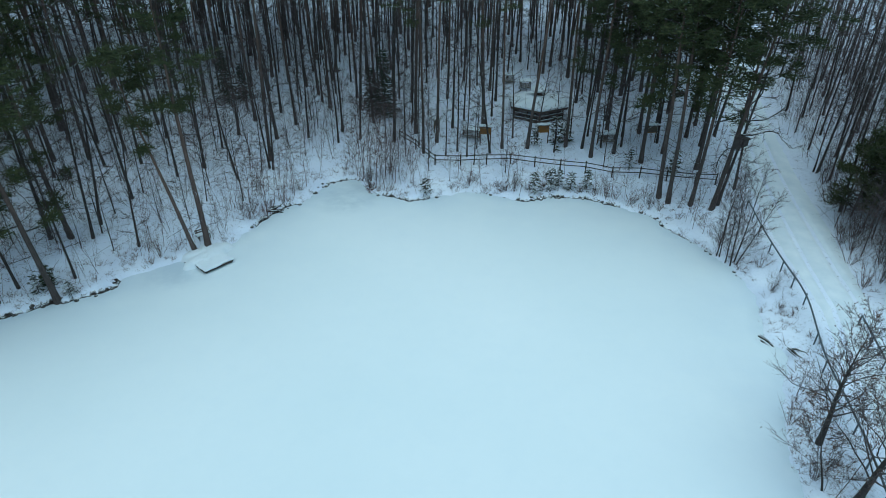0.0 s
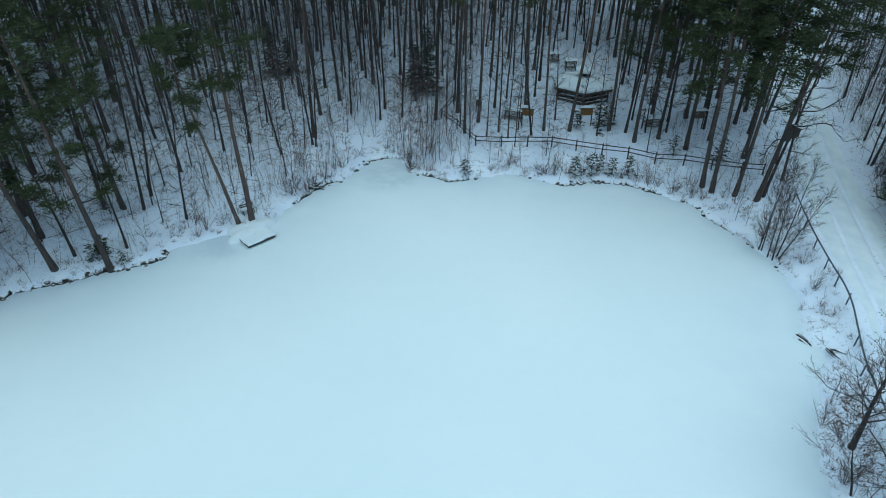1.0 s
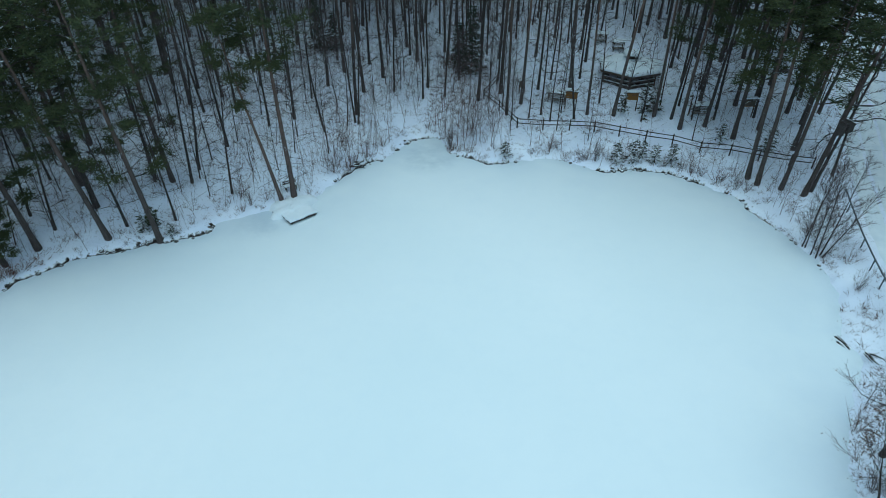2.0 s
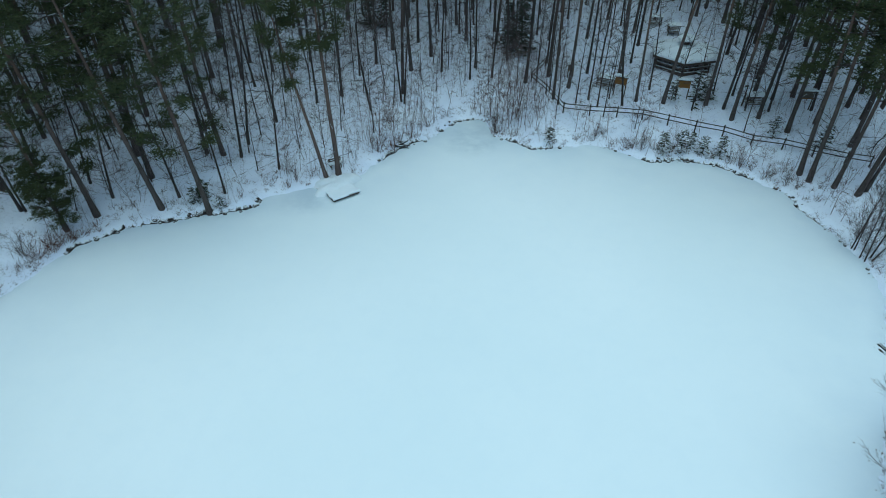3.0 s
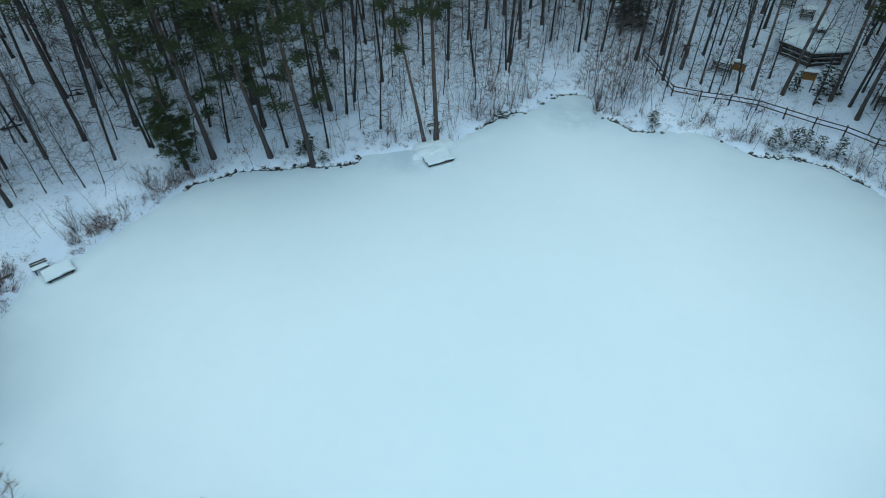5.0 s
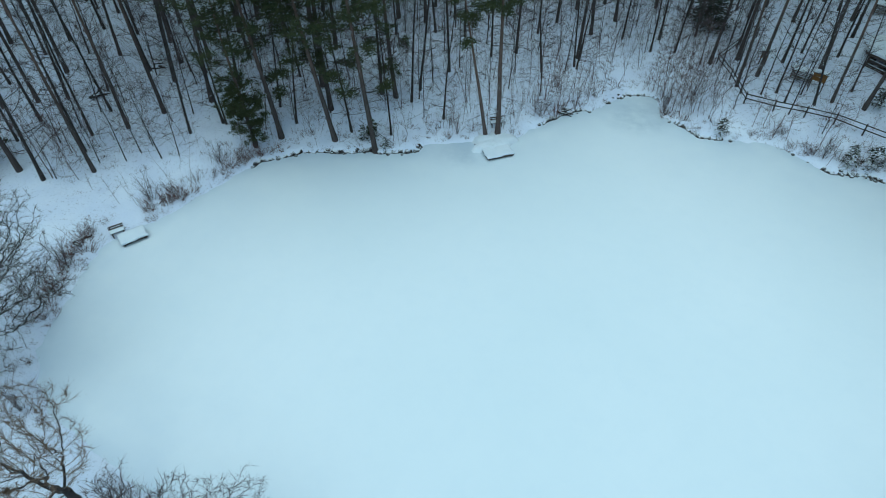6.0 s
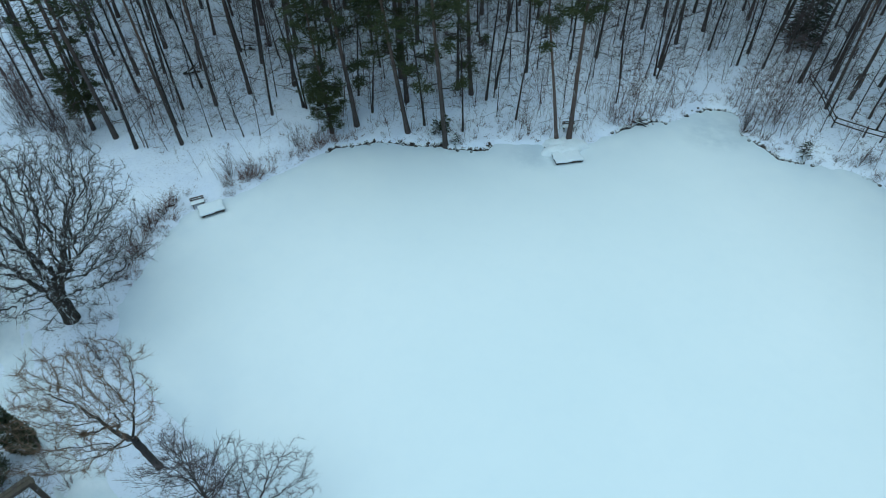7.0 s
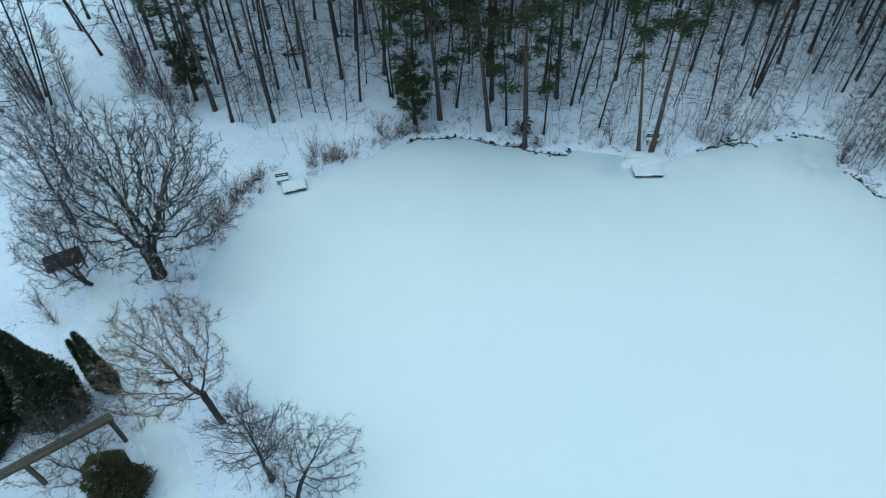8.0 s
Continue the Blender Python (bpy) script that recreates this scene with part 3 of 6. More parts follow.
def snag_variant(seed, snags, **kw):
    """A pine with a few long, snaking bare limbs, given as (height, way, length)."""
    t, b, f = pine_meshes(seed, **kw)
    rng = np.random.default_rng(seed + 7)
    for z, way, length in snags:
        line = wander((0, 0, z), way, length, 9, 0.26, rng)
        b.tube(line, np.linspace(0.06, 0.014, 10), 5)
        for _ in range(9):
            side = wander(along(line, rng.uniform(0.35, 1.0)), np.array(way) + rng.normal(size=3) * 0.7, length * rng.uniform(0.15, 0.35), 4, 0.25, rng)
            b.tube(side, np.linspace(0.016, 0.006, 5), 3)
            at = np.array([along(side, v) for v in rng.uniform(0.2, 1, 5)])
            b.blades(at, np.array(way) + rng.normal(size=(5, 3)) * 0.8, rng.uniform(0.2, 0.5, 5), np.full(5, 0.008), rng)
    return [("trunk", t.data("pine_trunk", PINE_BARK)), ("crown", two_tone("pine_crown", b, BOUGH_BARK, f, PINE_NEEDLE))]


def bare_variant(seed, twig_mat=None, bark_mat=None, **kw):
    t, c = bare_meshes(seed, **kw)
    return [("trunk", t.data("bare_trunk", bark_mat or GREY_BARK)), ("crown", c.data("bare_crown", twig_mat or TWIG))]


def spruce_variant(seed, mat=None, **kw):
    t, f = spruce_meshes(seed, **kw)
    return [("trunk", t.data("spruce_trunk", GREY_BARK)), ("crown", f.data("spruce_foliage", mat or SPRUCE_NEEDLE, False))]


PINE = Kind("pine_tree", "tall Scots pine with a bare trunk and dark green crown", "pine tree", "pines in the forest", [
    pine_variant(11, h=19, r=0.165, start=0.36, spread=3.0, limbs=27, needles_each=6),
    pine_variant(12, h=20, r=0.165, start=0.42, spread=2.8, limbs=27, needles_each=6),
    pine_variant(13, h=18, r=0.155, start=0.38, spread=2.6, limbs=25, needles_each=6),
    pine_variant(14, h=21, r=0.17, start=0.45, spread=2.9, limbs=27, needles_each=6),
])
HIGH_PINE = Kind("pine_tree", "tall straight pine with reddish upper trunk and high crown", "pine tree", "pines in the forest", [
    pine_variant(21, h=22, r=0.14, start=0.6, spread=2.9, limbs=22, needles_each=4, blade=1.3),
    pine_variant(22, h=23, r=0.15, start=0.62, spread=3.0, limbs=22, needles_each=4, blade=1.3),
    pine_variant(23, h=21, r=0.13, start=0.58, spread=2.8, limbs=20, needles_each=4, blade=1.3),
])
MID_PINE = Kind("pine_tree", "tall pine with dead lower branches and dark green crown", "pine tree", "pines in the forest", [
    pine_variant(24, h=20, r=0.15, start=0.48, spread=3.0, limbs=24, needles_each=5, blade=1.2),
    pine_variant(25, h=21, r=0.16, start=0.5, spread=3.1, limbs=24, needles_each=5, blade=1.2),
])
BARE = Kind("bare_tree", "slender leafless tree with dark grey bark standing in snow", "tree", "leafless trees in the forest", [
    bare_variant(31, h=16, r=0.12, start=0.12, limbs=30, twig=5),
    bare_variant(32, h=17, r=0.105, start=0.14, limbs=28, reach=2.0, twig=5),
    bare_variant(33, h=15, r=0.14, start=0.12, limbs=32, reach=2.5, lean=0.03),
    bare_variant(34, h=18, r=0.13, start=0.16, limbs=28, twig=5, reach=2.1),
    bare_variant(35, h=14, r=0.09, start=0.10, limbs=28, reach=1.8, lean=0.035),
    bare_variant(36, h=16, r=0.11, start=0.12, limbs=32, reach=2.4, twig_mat=SNOWY_TWIG),
])
SAPLING = Kind("sapling", "thin leafless sapling growing out of the snow", "sapling", "saplings near the shore", [
    bare_variant(41, h=5.5, r=0.03, start=0.2, limbs=24, reach=1.5, twig=5, lean=0.04, sides=5, twig_mat=BRUSH, bark_mat=BRUSH, fine=0.0075, limb=0.3),
    bare_variant(42, h=4.5, r=0.03, start=0.15, limbs=24, reach=1.4, twig=5, lean=0.05, sides=5, twig_mat=BRUSH, bark_mat=BRUSH, fine=0.0075, limb=0.3),
    bare_variant(43, h=6.5, r=0.03, start=0.25, limbs=24, reach=1.6, twig=5, lean=0.04, sides=5, twig_mat=BRUSH, bark_mat=BRUSH, fine=0.0075, limb=0.3),
])
YOUNG_TREE = Kind("young_tree", "young leafless tree with fine spreading branches over snow", "young tree", "young trees under the pines", [
    bare_variant(44, h=7.0, r=0.05, start=0.08, limbs=32, reach=2.3, twig=3, lean=0.03, sides=5, fine=0.0078, limb=0.22, ends=14),
    bare_variant(45, h=8.5, r=0.055, start=0.12, limbs=32, reach=2.1, twig=3, lean=0.03, sides=5, fine=0.0078, limb=0.21, ends=14),
    bare_variant(46, h=5.5, r=0.04, start=0.06, limbs=28, reach=2.2, twig=3, lean=0.04, sides=5, fine=0.0072, limb=0.24, ends=14),
])
SPRUCE = Kind("spruce_tree", "young dark green spruce among the bare trunks", "spruce tree", "spruces in the forest", [
    spruce_variant(51, h=7.0, spread=1.8, layers=22, m=14), spruce_variant(52, h=5.5, spread=1.6, layers=18, m=14)])
SMALL_SPRUCE = Kind("small_spruce", "small conifer dusted with snow on the bank", "small conifer", "small conifers on the bank", [
    spruce_variant(53, h=2.2, spread=0.75, layers=9, each=4, m=6, mat=SNOWY_NEEDLE), spruce_variant(54, h=1.9, spread=0.8, layers=8, each=4, m=6, mat=SNOWY_NEEDLE)])
SHRUB = Kind("shrub", "leafless brown shrub with many thin stems in the snow", "shrub", "shrubs along the shore", [
    [("bush", shrub_meshes(61, 2.2).data("shrub_stems", BRUSH))], [("bush", shrub_meshes(62, 1.8, 14, 0.7).data("shrub_stems", BRUSH))],
    [("bush", shrub_meshes(63, 2.8, 14, 0.5, 18).data("shrub_stems", TWIG))], [("bush", shrub_meshes(64, 1.3, 12, 0.9, 12).data("shrub_stems", BRUSH))]])
LOW_PINE = Kind("pine_tree", "pine with green boughs hanging nearly to the snow", "pine tree", "pines in the forest", [
    pine_variant(71, h=16, r=0.2, start=0.4, spread=2.2, limbs=30, low=40, needles_each=13, blade=0.72)])
YOUNG_PINE = Kind("young_pine", "young green pine on the snowy bank", "young pine", "young pines", [
    pine_variant(72, h=4.5, r=0.06, start=0.15, spread=1.1, limbs=16, needles_each=9)])

SHORE_PINE = Kind("pine_tree", "tall Scots pine with low dense green boughs by the shore", "pine tree", "pines in the forest", [
    pine_variant(15, h=18, r=0.2, start=0.38, spread=2.6, limbs=33, low=4, needles_each=10),
    pine_variant(16, h=19, r=0.19, start=0.42, spread=2.5, limbs=31, low=3, needles_each=10)])
ROAD_PINE = Kind("pine_tree", "tall Scots pine with layered olive green boughs above the fence", "pine tree", "pines in the forest", [
    pine_variant(17, h=19, r=0.17, start=0.36, spread=2.8, limbs=36, needles_each=9, blade=1.1),
    pine_variant(18, h=20, r=0.165, start=0.40, spread=2.7, limbs=34, needles_each=9, blade=1.1)])
BOX_PINE = Kind("pine_tree", "leaning pine with crooked bare limbs and a wooden box", "pine tree", "pines in the forest", [
    snag_variant(19, ((5.6, (1.0, 0.1, 0.0), 3.6), (6.6, (0.95, -0.2, 0.1), 3.2), (7.6, (0.9, 0.35, 0.25), 3.4), (4.7, (-0.8, -0.4, 0.1), 2.4), (8.4, (-0.9, 0.2, 0.3), 2.8)),
                 h=19, r=0.17, start=0.5, spread=2.8, limbs=30, needles_each=9, blade=1.1)])
# pines and thick trunks that stand by the western shore
SHORE_PINE.plant(-29.6, 27.2, (-0.043, -0.048), 1.0)
SHORE_PINE.plant(-26.0, 29.0, (-0.099, -0.090), 1.0)
SHORE_PINE.plant(-28.0, 31.3, (0.0, 0.0), 0.95)
SHORE_PINE.plant(-22.9, 29.7, (-0.045, -0.03), 1.0, label="thick Scots pine leaning out from the icy shore")
SHORE_PINE.plant(-24.5, 35.1, (-0.044, -0.031), 0.9)
LOW_PINE.plant(-30.5, 25.4, (-0.02, -0.03), 0.8)
SHORE_PINE.plant(-30.4, 33.4, (0.0, 0.0), 1.0)
BARE.plant(-25.4, 30.3, (-0.04, -0.03), 0.8)
BARE.plant(-22.7, 31.6, (-0.01, 0.0), 0.75)
BARE.plant(-25.7, 34.9, (-0.015, -0.01), 1.0)
BARE.plant(-23.2, 35.3, (0.06, 0.04), 0.8)
BARE.plant(-23.4, 36.9, (0.079, 0.051), 1.2, label="dark thick leafless trunk in the snowy wood")
BARE.plant(-22.5, 40.0, (-0.013, 0.0), 1.05)
BARE.plant(-20.2, 35.1, (0.045, 0.026), 0.7)
BARE.plant(-33.6, 25.8, (-0.03, -0.04), 0.75)
BARE.plant(-29.5, 28.9, (0.05, 0.05), 0.65)
BARE.plant(-31.6, 29.6, (0.06, 0.07), 0.65)
BARE.plant(-16.2, 44.4, (-0.053, -0.02), 0.9)
BARE.plant(-18.2, 52.2, (0, 0), 1.1)
HIGH_PINE.plant(-17.5, 55.3)
HIGH_PINE.plant(-14.4, 47.9, (0.02, 0.0), 1.0, which=1)
BARE.plant(-14.2, 46.6, (-0.06, -0.02), 0.75)
BARE.plant(-13.9, 46.4, (0.10, 0.0), 0.7)
BARE.plant(-14.8, 52.0, (-0.013, 0.0), 1.1)
BARE.plant(-15.7, 57.8, (0, 0), 1.0)
HIGH_PINE.plant(-13.8, 55.4, (-0.02, 0.0))
BARE.plant(-12.2, 52.9, (0.027, 0.006), 1.05)
BARE.plant(-12.1, 60.4)
HIGH_PINE.plant(-11.2, 59.2, (0.02, 0.0))
BARE.plant(-9.4, 52.2, (0.018, 0.0), 0.75)
BARE.plant(-9.3, 54.2, (0.024, 0.0), 1.0)
BARE.plant(-7.5, 52.8, (0.05, 0.0), 0.75)
BARE.plant(-6.6, 55.8, (-0.04, 0.0), 0.8)
# trunks in front of and around the pavilion
HIGH_PINE.plant(-2.5, 53.6, (0.03, 0.0), 1.1)
HIGH_PINE.plant(-1.7, 49.6, (0.0, 0.0), 0.9)
HIGH_PINE.plant(-0.6, 51.7, (0.024, 0.0), 1.0)
BARE.plant(1.2, 50.3, (-0.04, 0.0), 0.95)
BARE.plant(4.0, 49.6, (-0.13, 0.01), 0.9, label="leafless tree leaning beside the orange notice board")
HIGH_PINE.plant(3.7, 54.7, (-0.03, 0.0), 1.2)
HIGH_PINE.plant(5.1, 50.5, (-0.03, 0.0), 0.9)
HIGH_PINE.plant(7.3, 50.6, (0.077, -0.011), 1.0, which=1, label="reddish pine trunk leaning in front of the pavilion")
BARE.plant(8.2, 51.6, (0.05, 0.0), 0.6)
HIGH_PINE.plant(10.7, 51.0, (0.0, 0.0), 0.95)
BARE.plant(12.0, 50.4, (0.028, 0.0), 1.1)
ROAD_PINE.plant(12.5, 48.9, (0.0, 0.0), 0.95)
BARE.plant(14.5, 49.3, (0.0, 0.0), 1.1)
ROAD_PINE.plant(16.4, 47.6, (-0.012, 0.0), 1.05)
ROAD_PINE.plant(16.6, 42.8, (-0.06, 0.025), 1.05)
ROAD_PINE.plant(17.1, 42.0, (-0.039, 0.016), 1.05)
ROAD_PINE.plant(18.5, 41.3, (0.036, -0.016), 0.95)
BOX_PINE.plant(19.7, 40.3, (0.077, -0.038), 1.05, turn=0.0)
BARE.plant(20.2, 40.6, (0.09, -0.03), 0.95)
ROAD_PINE.plant(14.2, 51.6, (0.02, 0.0), 1.0)
ROAD_PINE.plant(18.6, 49.0, (0.0, 0.0), 1.0)
ROAD_PINE.plant(20.4, 46.0, (0.03, 0.0), 1.0)
ROAD_PINE.plant(17.6, 53.0, (0.0, 0.0), 1.0)
ROAD_PINE.plant(21.5, 52.0, (0.02, 0.0), 0.95)
ROAD_PINE.plant(24.0, 57.5, (0.05, 0.0), 1.0)
SPRUCE.plant(-5.6, 57.4, (0, 0), 0.95)
SPRUCE.plant(-6.9, 58.2, (0, 0), 0.85)
SPRUCE.plant(-21.2, 59.7, (0, 0), 0.8)
SPRUCE.plant(-20.0, 60.8, (0, 0), 0.7)
for x, y, k in ((-1.2, 48.9, 0.6), (0.2, 49.6, 0.55), (2.0, 49.2, 0.6), (2.9, 50.6, 0.5), (6.2, 52.6, 0.6), (9.6, 50.2, 0.5), (11.3, 52.4, 0.7), (12.9, 52.6, 0.8), (13.6, 50.2, 0.5), (15.4, 50.4, 0.8), (15.9, 52.2, 0.9), (0.8, 54.4, 0.9), (1.9, 56.6, 1.0), (4.6, 57.2, 0.9), (13.8, 57.4, 1.0), (15.2, 56.0, 0.9), (13.2, 60.4, 1.0), (5.2, 60.6, 1.0)):
    BARE.plant(x, y, (0.02 * math.sin(x * 3), 0.02 * math.cos(y * 2)), k)
# the two trunks by the jetty
DOCK_PINE = Kind("pine_tree", "slim pine with a reddish trunk beside the jetty", "pine tree", "pines by the jetty", [
    pine_variant(81, RED_BARK, h=16.5, r=0.2, start=0.56, spread=2.1, limbs=22), pine_variant(82, RED_BARK, h=13.0, r=0.15, start=0.72, spread=1.5, limbs=12, low=2)])
DOCK_PINE.plant(-15.9, 35.8, (0.011, 0.005), 1.0, which=0)
DOCK_PINE.plant(-16.6, 35.2, (-0.14, -0.068), 1.0, which=1, label="thin leaning pine with a sparse crown by the jetty")
# wood's edge to the south-west
PINE.plant(-42.7, 14.8, (-0.004, -0.013), 1.15, which=0, label="stout Scots pine at the edge of the wood")
LOW_PINE.plant(-45.2, 14.4, (0.01, 0.03), 0.8)
PINE.plant(-50.2, 15.4, (0.0, 0.0), 0.95)
PINE.plant(-55.0, 15.6, (0.0, -0.03), 1.0)
BARE.plant(-62.3, 15.4, (0.0, -0.03), 1.0)
BARE.plant(-58.6, 14.0, (0.0, -0.03), 1.0)
BARE.plant(-53.6, 13.8, (0.0, 0.0), 0.9)
BARE.plant(-49.4, 13.4, (0.0, 0.0), 0.8)
BARE.plant(-66.0, 13.6, (0.0, -0.03), 1.1)
HIGH_PINE.plant(-39.4, 21.7, (0.0, 0.0), 1.05, which=2)
BARE.plant(-40.0, 18.3, (0.005, 0.01), 0.85)
BARE.plant(-40.3, 18.5, (-0.06, 0.02), 0.7)
BARE.plant(-41.1, 19.8, (0, 0), 0.95)
BARE.plant(-45.8, 19.0, (-0.016, -0.04), 1.0)
YOUNG_TREE.plant(-39.6, 15.5, (0.0, 0.03), 0.8)
YOUNG_TREE.plant(-34.7, 20.5, (-0.03, -0.05), 0.9)
YOUNG_TREE.plant(-33.9, 21.4, (0.02, 0.04), 1.0)
YOUNG_TREE.plant(-36.4, 20.2, (0.0, 0.0), 0.9)
BARE.plant(-34.9, 23.5, (0.03, 0.04), 0.95)
BARE.plant(-33.9, 25.8, (-0.03, -0.04), 0.8)
for x, y, lx, ly, k in ((-53.9, 5.2, 0.009, 0.094, 0.95), (-54.2, 5.0, -0.02, -0.1, 0.9), (-54.5, 5.6, 0.02, 0.16, 1.0), (-53.0, 5.5, 0.03, 0.2, 0.9), (-54.6, 5.1, -0.05, 0.02, 0.8)):
    BARE.plant(x, y, (lx, ly), k, label="leafless tree in a clump beside the snowy path")
BARE.plant(-58.2, 11.7, (-0.02, -0.12), 0.95)
BARE.plant(-63.9, 12.1, (-0.02, -0.13), 0.9)
# stools of several stems at the water's edge on the east bank
ALDER = Kind("alder", "thin leafless alder stem in a clump at the water's edge", "alder", "alder stems", [
    bare_variant(91, h=7.0, r=0.05, start=0.14, limbs=60, reach=1.6, twig=8, lean=0.02, sides=6, fine=0.0065, rise=0.6, limb=0.16, ends=18),
    bare_variant(92, h=6.2, r=0.046, start=0.14, limbs=60, reach=1.55, twig=8, lean=0.02, sides=6, fine=0.0065, rise=0.6, limb=0.16, ends=18)])
for dx, dy, lx, ly, s in ((0, 0, -0.05, 0.03, 1.0), (-0.2, 0.3, 0.02, 0.0, 1.05), (0.25, 0.1, 0.10, 0.0, 1.0), (-0.4, 0.9, -0.06, 0.05, 0.9), (-0.5, 1.1, 0.05, 0.02, 0.95), (0.3, -0.1, 0.2, -0.05, 0.9)):
    ALDER.plant(18.85 + dx, 34.1 + dy, (lx, ly), s)
for dx, dy, lx, ly, s in ((0, 0, -0.08, 0.03, 1.2), (0.4, 0.3, 0.12, 0.06, 1.3), (-0.4, 0.1, -0.18, 0.0, 1.2), (0.1, -0.5, 0.02, -0.14, 1.3), (0.6, -0.3, 0.22, -0.05, 1.1), (2.0, 2.2, 0.05, 0.05, 1.2), (2.3, 2.0, -0.1, 0.1, 1.1)):
    ALDER.plant(-52.6 + dx, 4.4 + dy, (lx, ly), s, label="leafless stem in a clump at the field's edge")


def open_wood(x, y):
    """Whether a forest tree may stand here."""
    d = float(bank_distance(np.array([x]), np.array([y]))[0])
    if d < 5.5:
        return False
    if abs(float(road_offset(np.array([x]), np.array([y]))[0])) < 3.4 and x > 10:
        return False
    if x < 24 and y < 13 + 0.12 * max(-x - 35, 0):
        return False
    if x > 18 and y < 30:
        return False
    if -2.5 < x < 17.5 and 45 < y < 61.5:
        return False
    if 6.5 < x < 13.5 and y < 67:
        return False
    if -31 < x < -12 and y < 42:
        return False
    if -13 < x < -5 and y < 51:
        return False
    if -32 < x < -8 and y < 60 and math.sin(x * 12.7 + y * 7.3) < 0.1:
        return False
    return True


# the wood east of the road, and the forest behind, nearest trees first
TAKEN = [o.matrix_world.translation.xy.copy() for o in scene.objects if o.name.startswith(("pine_tree", "bare_tree"))]


def scatter(rng, x0, x1, y0, y1, tries, gap):
    for _ in range(tries):
        x, y = rng.uniform(x0, x1), rng.uniform(y0, y1)
        if open_wood(x, y) and all((x - t[0]) ** 2 + (y - t[1]) ** 2 > gap * gap for t in TAKEN):
            TAKEN.append(Vector((x, y)))
            yield x, y


rng = np.random.default_rng(5)
for x, y in scatter(rng, -64, 46, 13, 84, 2000, 2.1):
    lean = (rng.normal() * 0.03, rng.normal() * 0.03)
    west = x < -14 and y > 22 and not (x > -33 and y < 44)
    east = 13 < x < 27 and y > 44
    pick = rng.random()
    if west and (x > -33 and y < 62 and pick < 0.3 or y > 56 and pick < 0.6):
        MID_PINE.plant(x, y, lean, rng.uniform(0.9, 1.1))
    elif (west and pick < (0.7 if x < -30 and y > 36 else 0.42)) or (east and pick < 0.8):
        PINE.plant(x, y, lean, rng.uniform(0.8, 1.1))
    elif x < 27 and pick < 0.4:
        HIGH_PINE.plant(x, y, lean, rng.uniform(0.85, 1.1))
    else:
        BARE.plant(x, y, lean, rng.uniform(0.75, 1.15))


def young_wood():
    """Young trees between the trunks, thickest near the western and northern banks."""
    r = np.random.default_rng(41)
    spots = []
    while len(spots) < 120:
        x, y = r.uniform(-44, 14), r.uniform(17, 58)
        d = float(bank_distance(np.array([x]), np.array([y]))[0])
        if d < 2.5 or d > 17 or (x > -1 and y > 48) or (x < -30 and y < 27 and d < 5.5) or (-18.5 < x < -14 and y < 37.5):
            continue
        if x > -2 and r.random() < 0.6:
            continue
        if all((x - a) ** 2 + (y - b) ** 2 > 2.6 for a, b in spots):
            spots.append((x, y))
            YOUNG_TREE.plant(x, y, (r.normal() * 0.05, r.normal() * 0.05), r.uniform(0.6, 1.1))


young_wood()


# ---- the wood farther off, and what grows under the trees: too many to count ----
def joined(name, protos, poses, label, category):
    """Many plants in one mesh. protos: lists of (vertices, faces, material); poses: (which, matrix)."""
    mats = []
    V, F, M = [], [], []
    n = 0
    for which, m in poses:
        m = np.array(m)
        for v, f, mat in protos[which]:
            if mat not in mats:
                mats.append(mat)
            V.append(v @ m[:3, :3].T + m[:3, 3])
            F += [tuple(i + n for i in q) for q in f]
            M += [mats.index(mat)] * len(f)
            n += len(v)
    me = bpy.data.meshes.new(name)
    me.from_pydata(np.concatenate(V).tolist(), [], F)
    for mat in mats:
        me.materials.append(mat)
    me.polygons.foreach_set("material_index", np.array(M, np.int32))
    return tagged(new(name, me), label, category, kind="stuff")


def far_protos():
    out = []
    for seed in (101, 102, 103):
        t, b, f = pine_meshes(seed, h=20, r=0.2, start=0.42, spread=2.8, limbs=13, needles_each=5, fine=False)
        out.append([(*t.arrays(), PINE_BARK), (*b.arrays(), GREY_BARK), (*f.arrays(), PINE_NEEDLE)])
    for seed in (104, 105, 106):
        t, c = bare_meshes(seed, h=17, r=0.13, start=0.25, limbs=14, reach=2.4, twig=2, sides=4, ends=8)
        out.append([(*t.arrays(), GREY_BARK), (*c.arrays(), TWIG)])
    return out


FAR_RNG = np.random.default_rng(9)


def far_wood():
    poses = []
    xs, ys = FAR_RNG.uniform(-100, 80, 2600), FAR_RNG.uniform(18, 125, 2600)
    zs = ground_height(xs, ys)
    ro = road_offset(xs, ys)
    for x, y, z, r in zip(xs, ys, zs, ro):
        near = -64 < x < 46 and y < 84
        if near or (x < -60 and y < 22) or abs(r) < 4 or len(poses) > 640:
            continue
        if y > 84 and FAR_RNG.random() < 0.25 * (y - 84) / 60:
            continue
        pine = FAR_RNG.random() < (0.6 if x < 25 else 0.3)
        s = FAR_RNG.uniform(0.8, 1.15)
        m = Matrix.Translation((x, y, z - 0.1)) @ Matrix.Rotation(FAR_RNG.uniform(0, 6.28), 4, "Z") @ Matrix.Scale(s, 4)
        poses.append((int(FAR_RNG.integers(0, 3)) + (0 if pine else 3), m))
    joined("far_wood", far_protos(), poses, "dense pine and leafless forest in the distance", "forest")


far_wood()


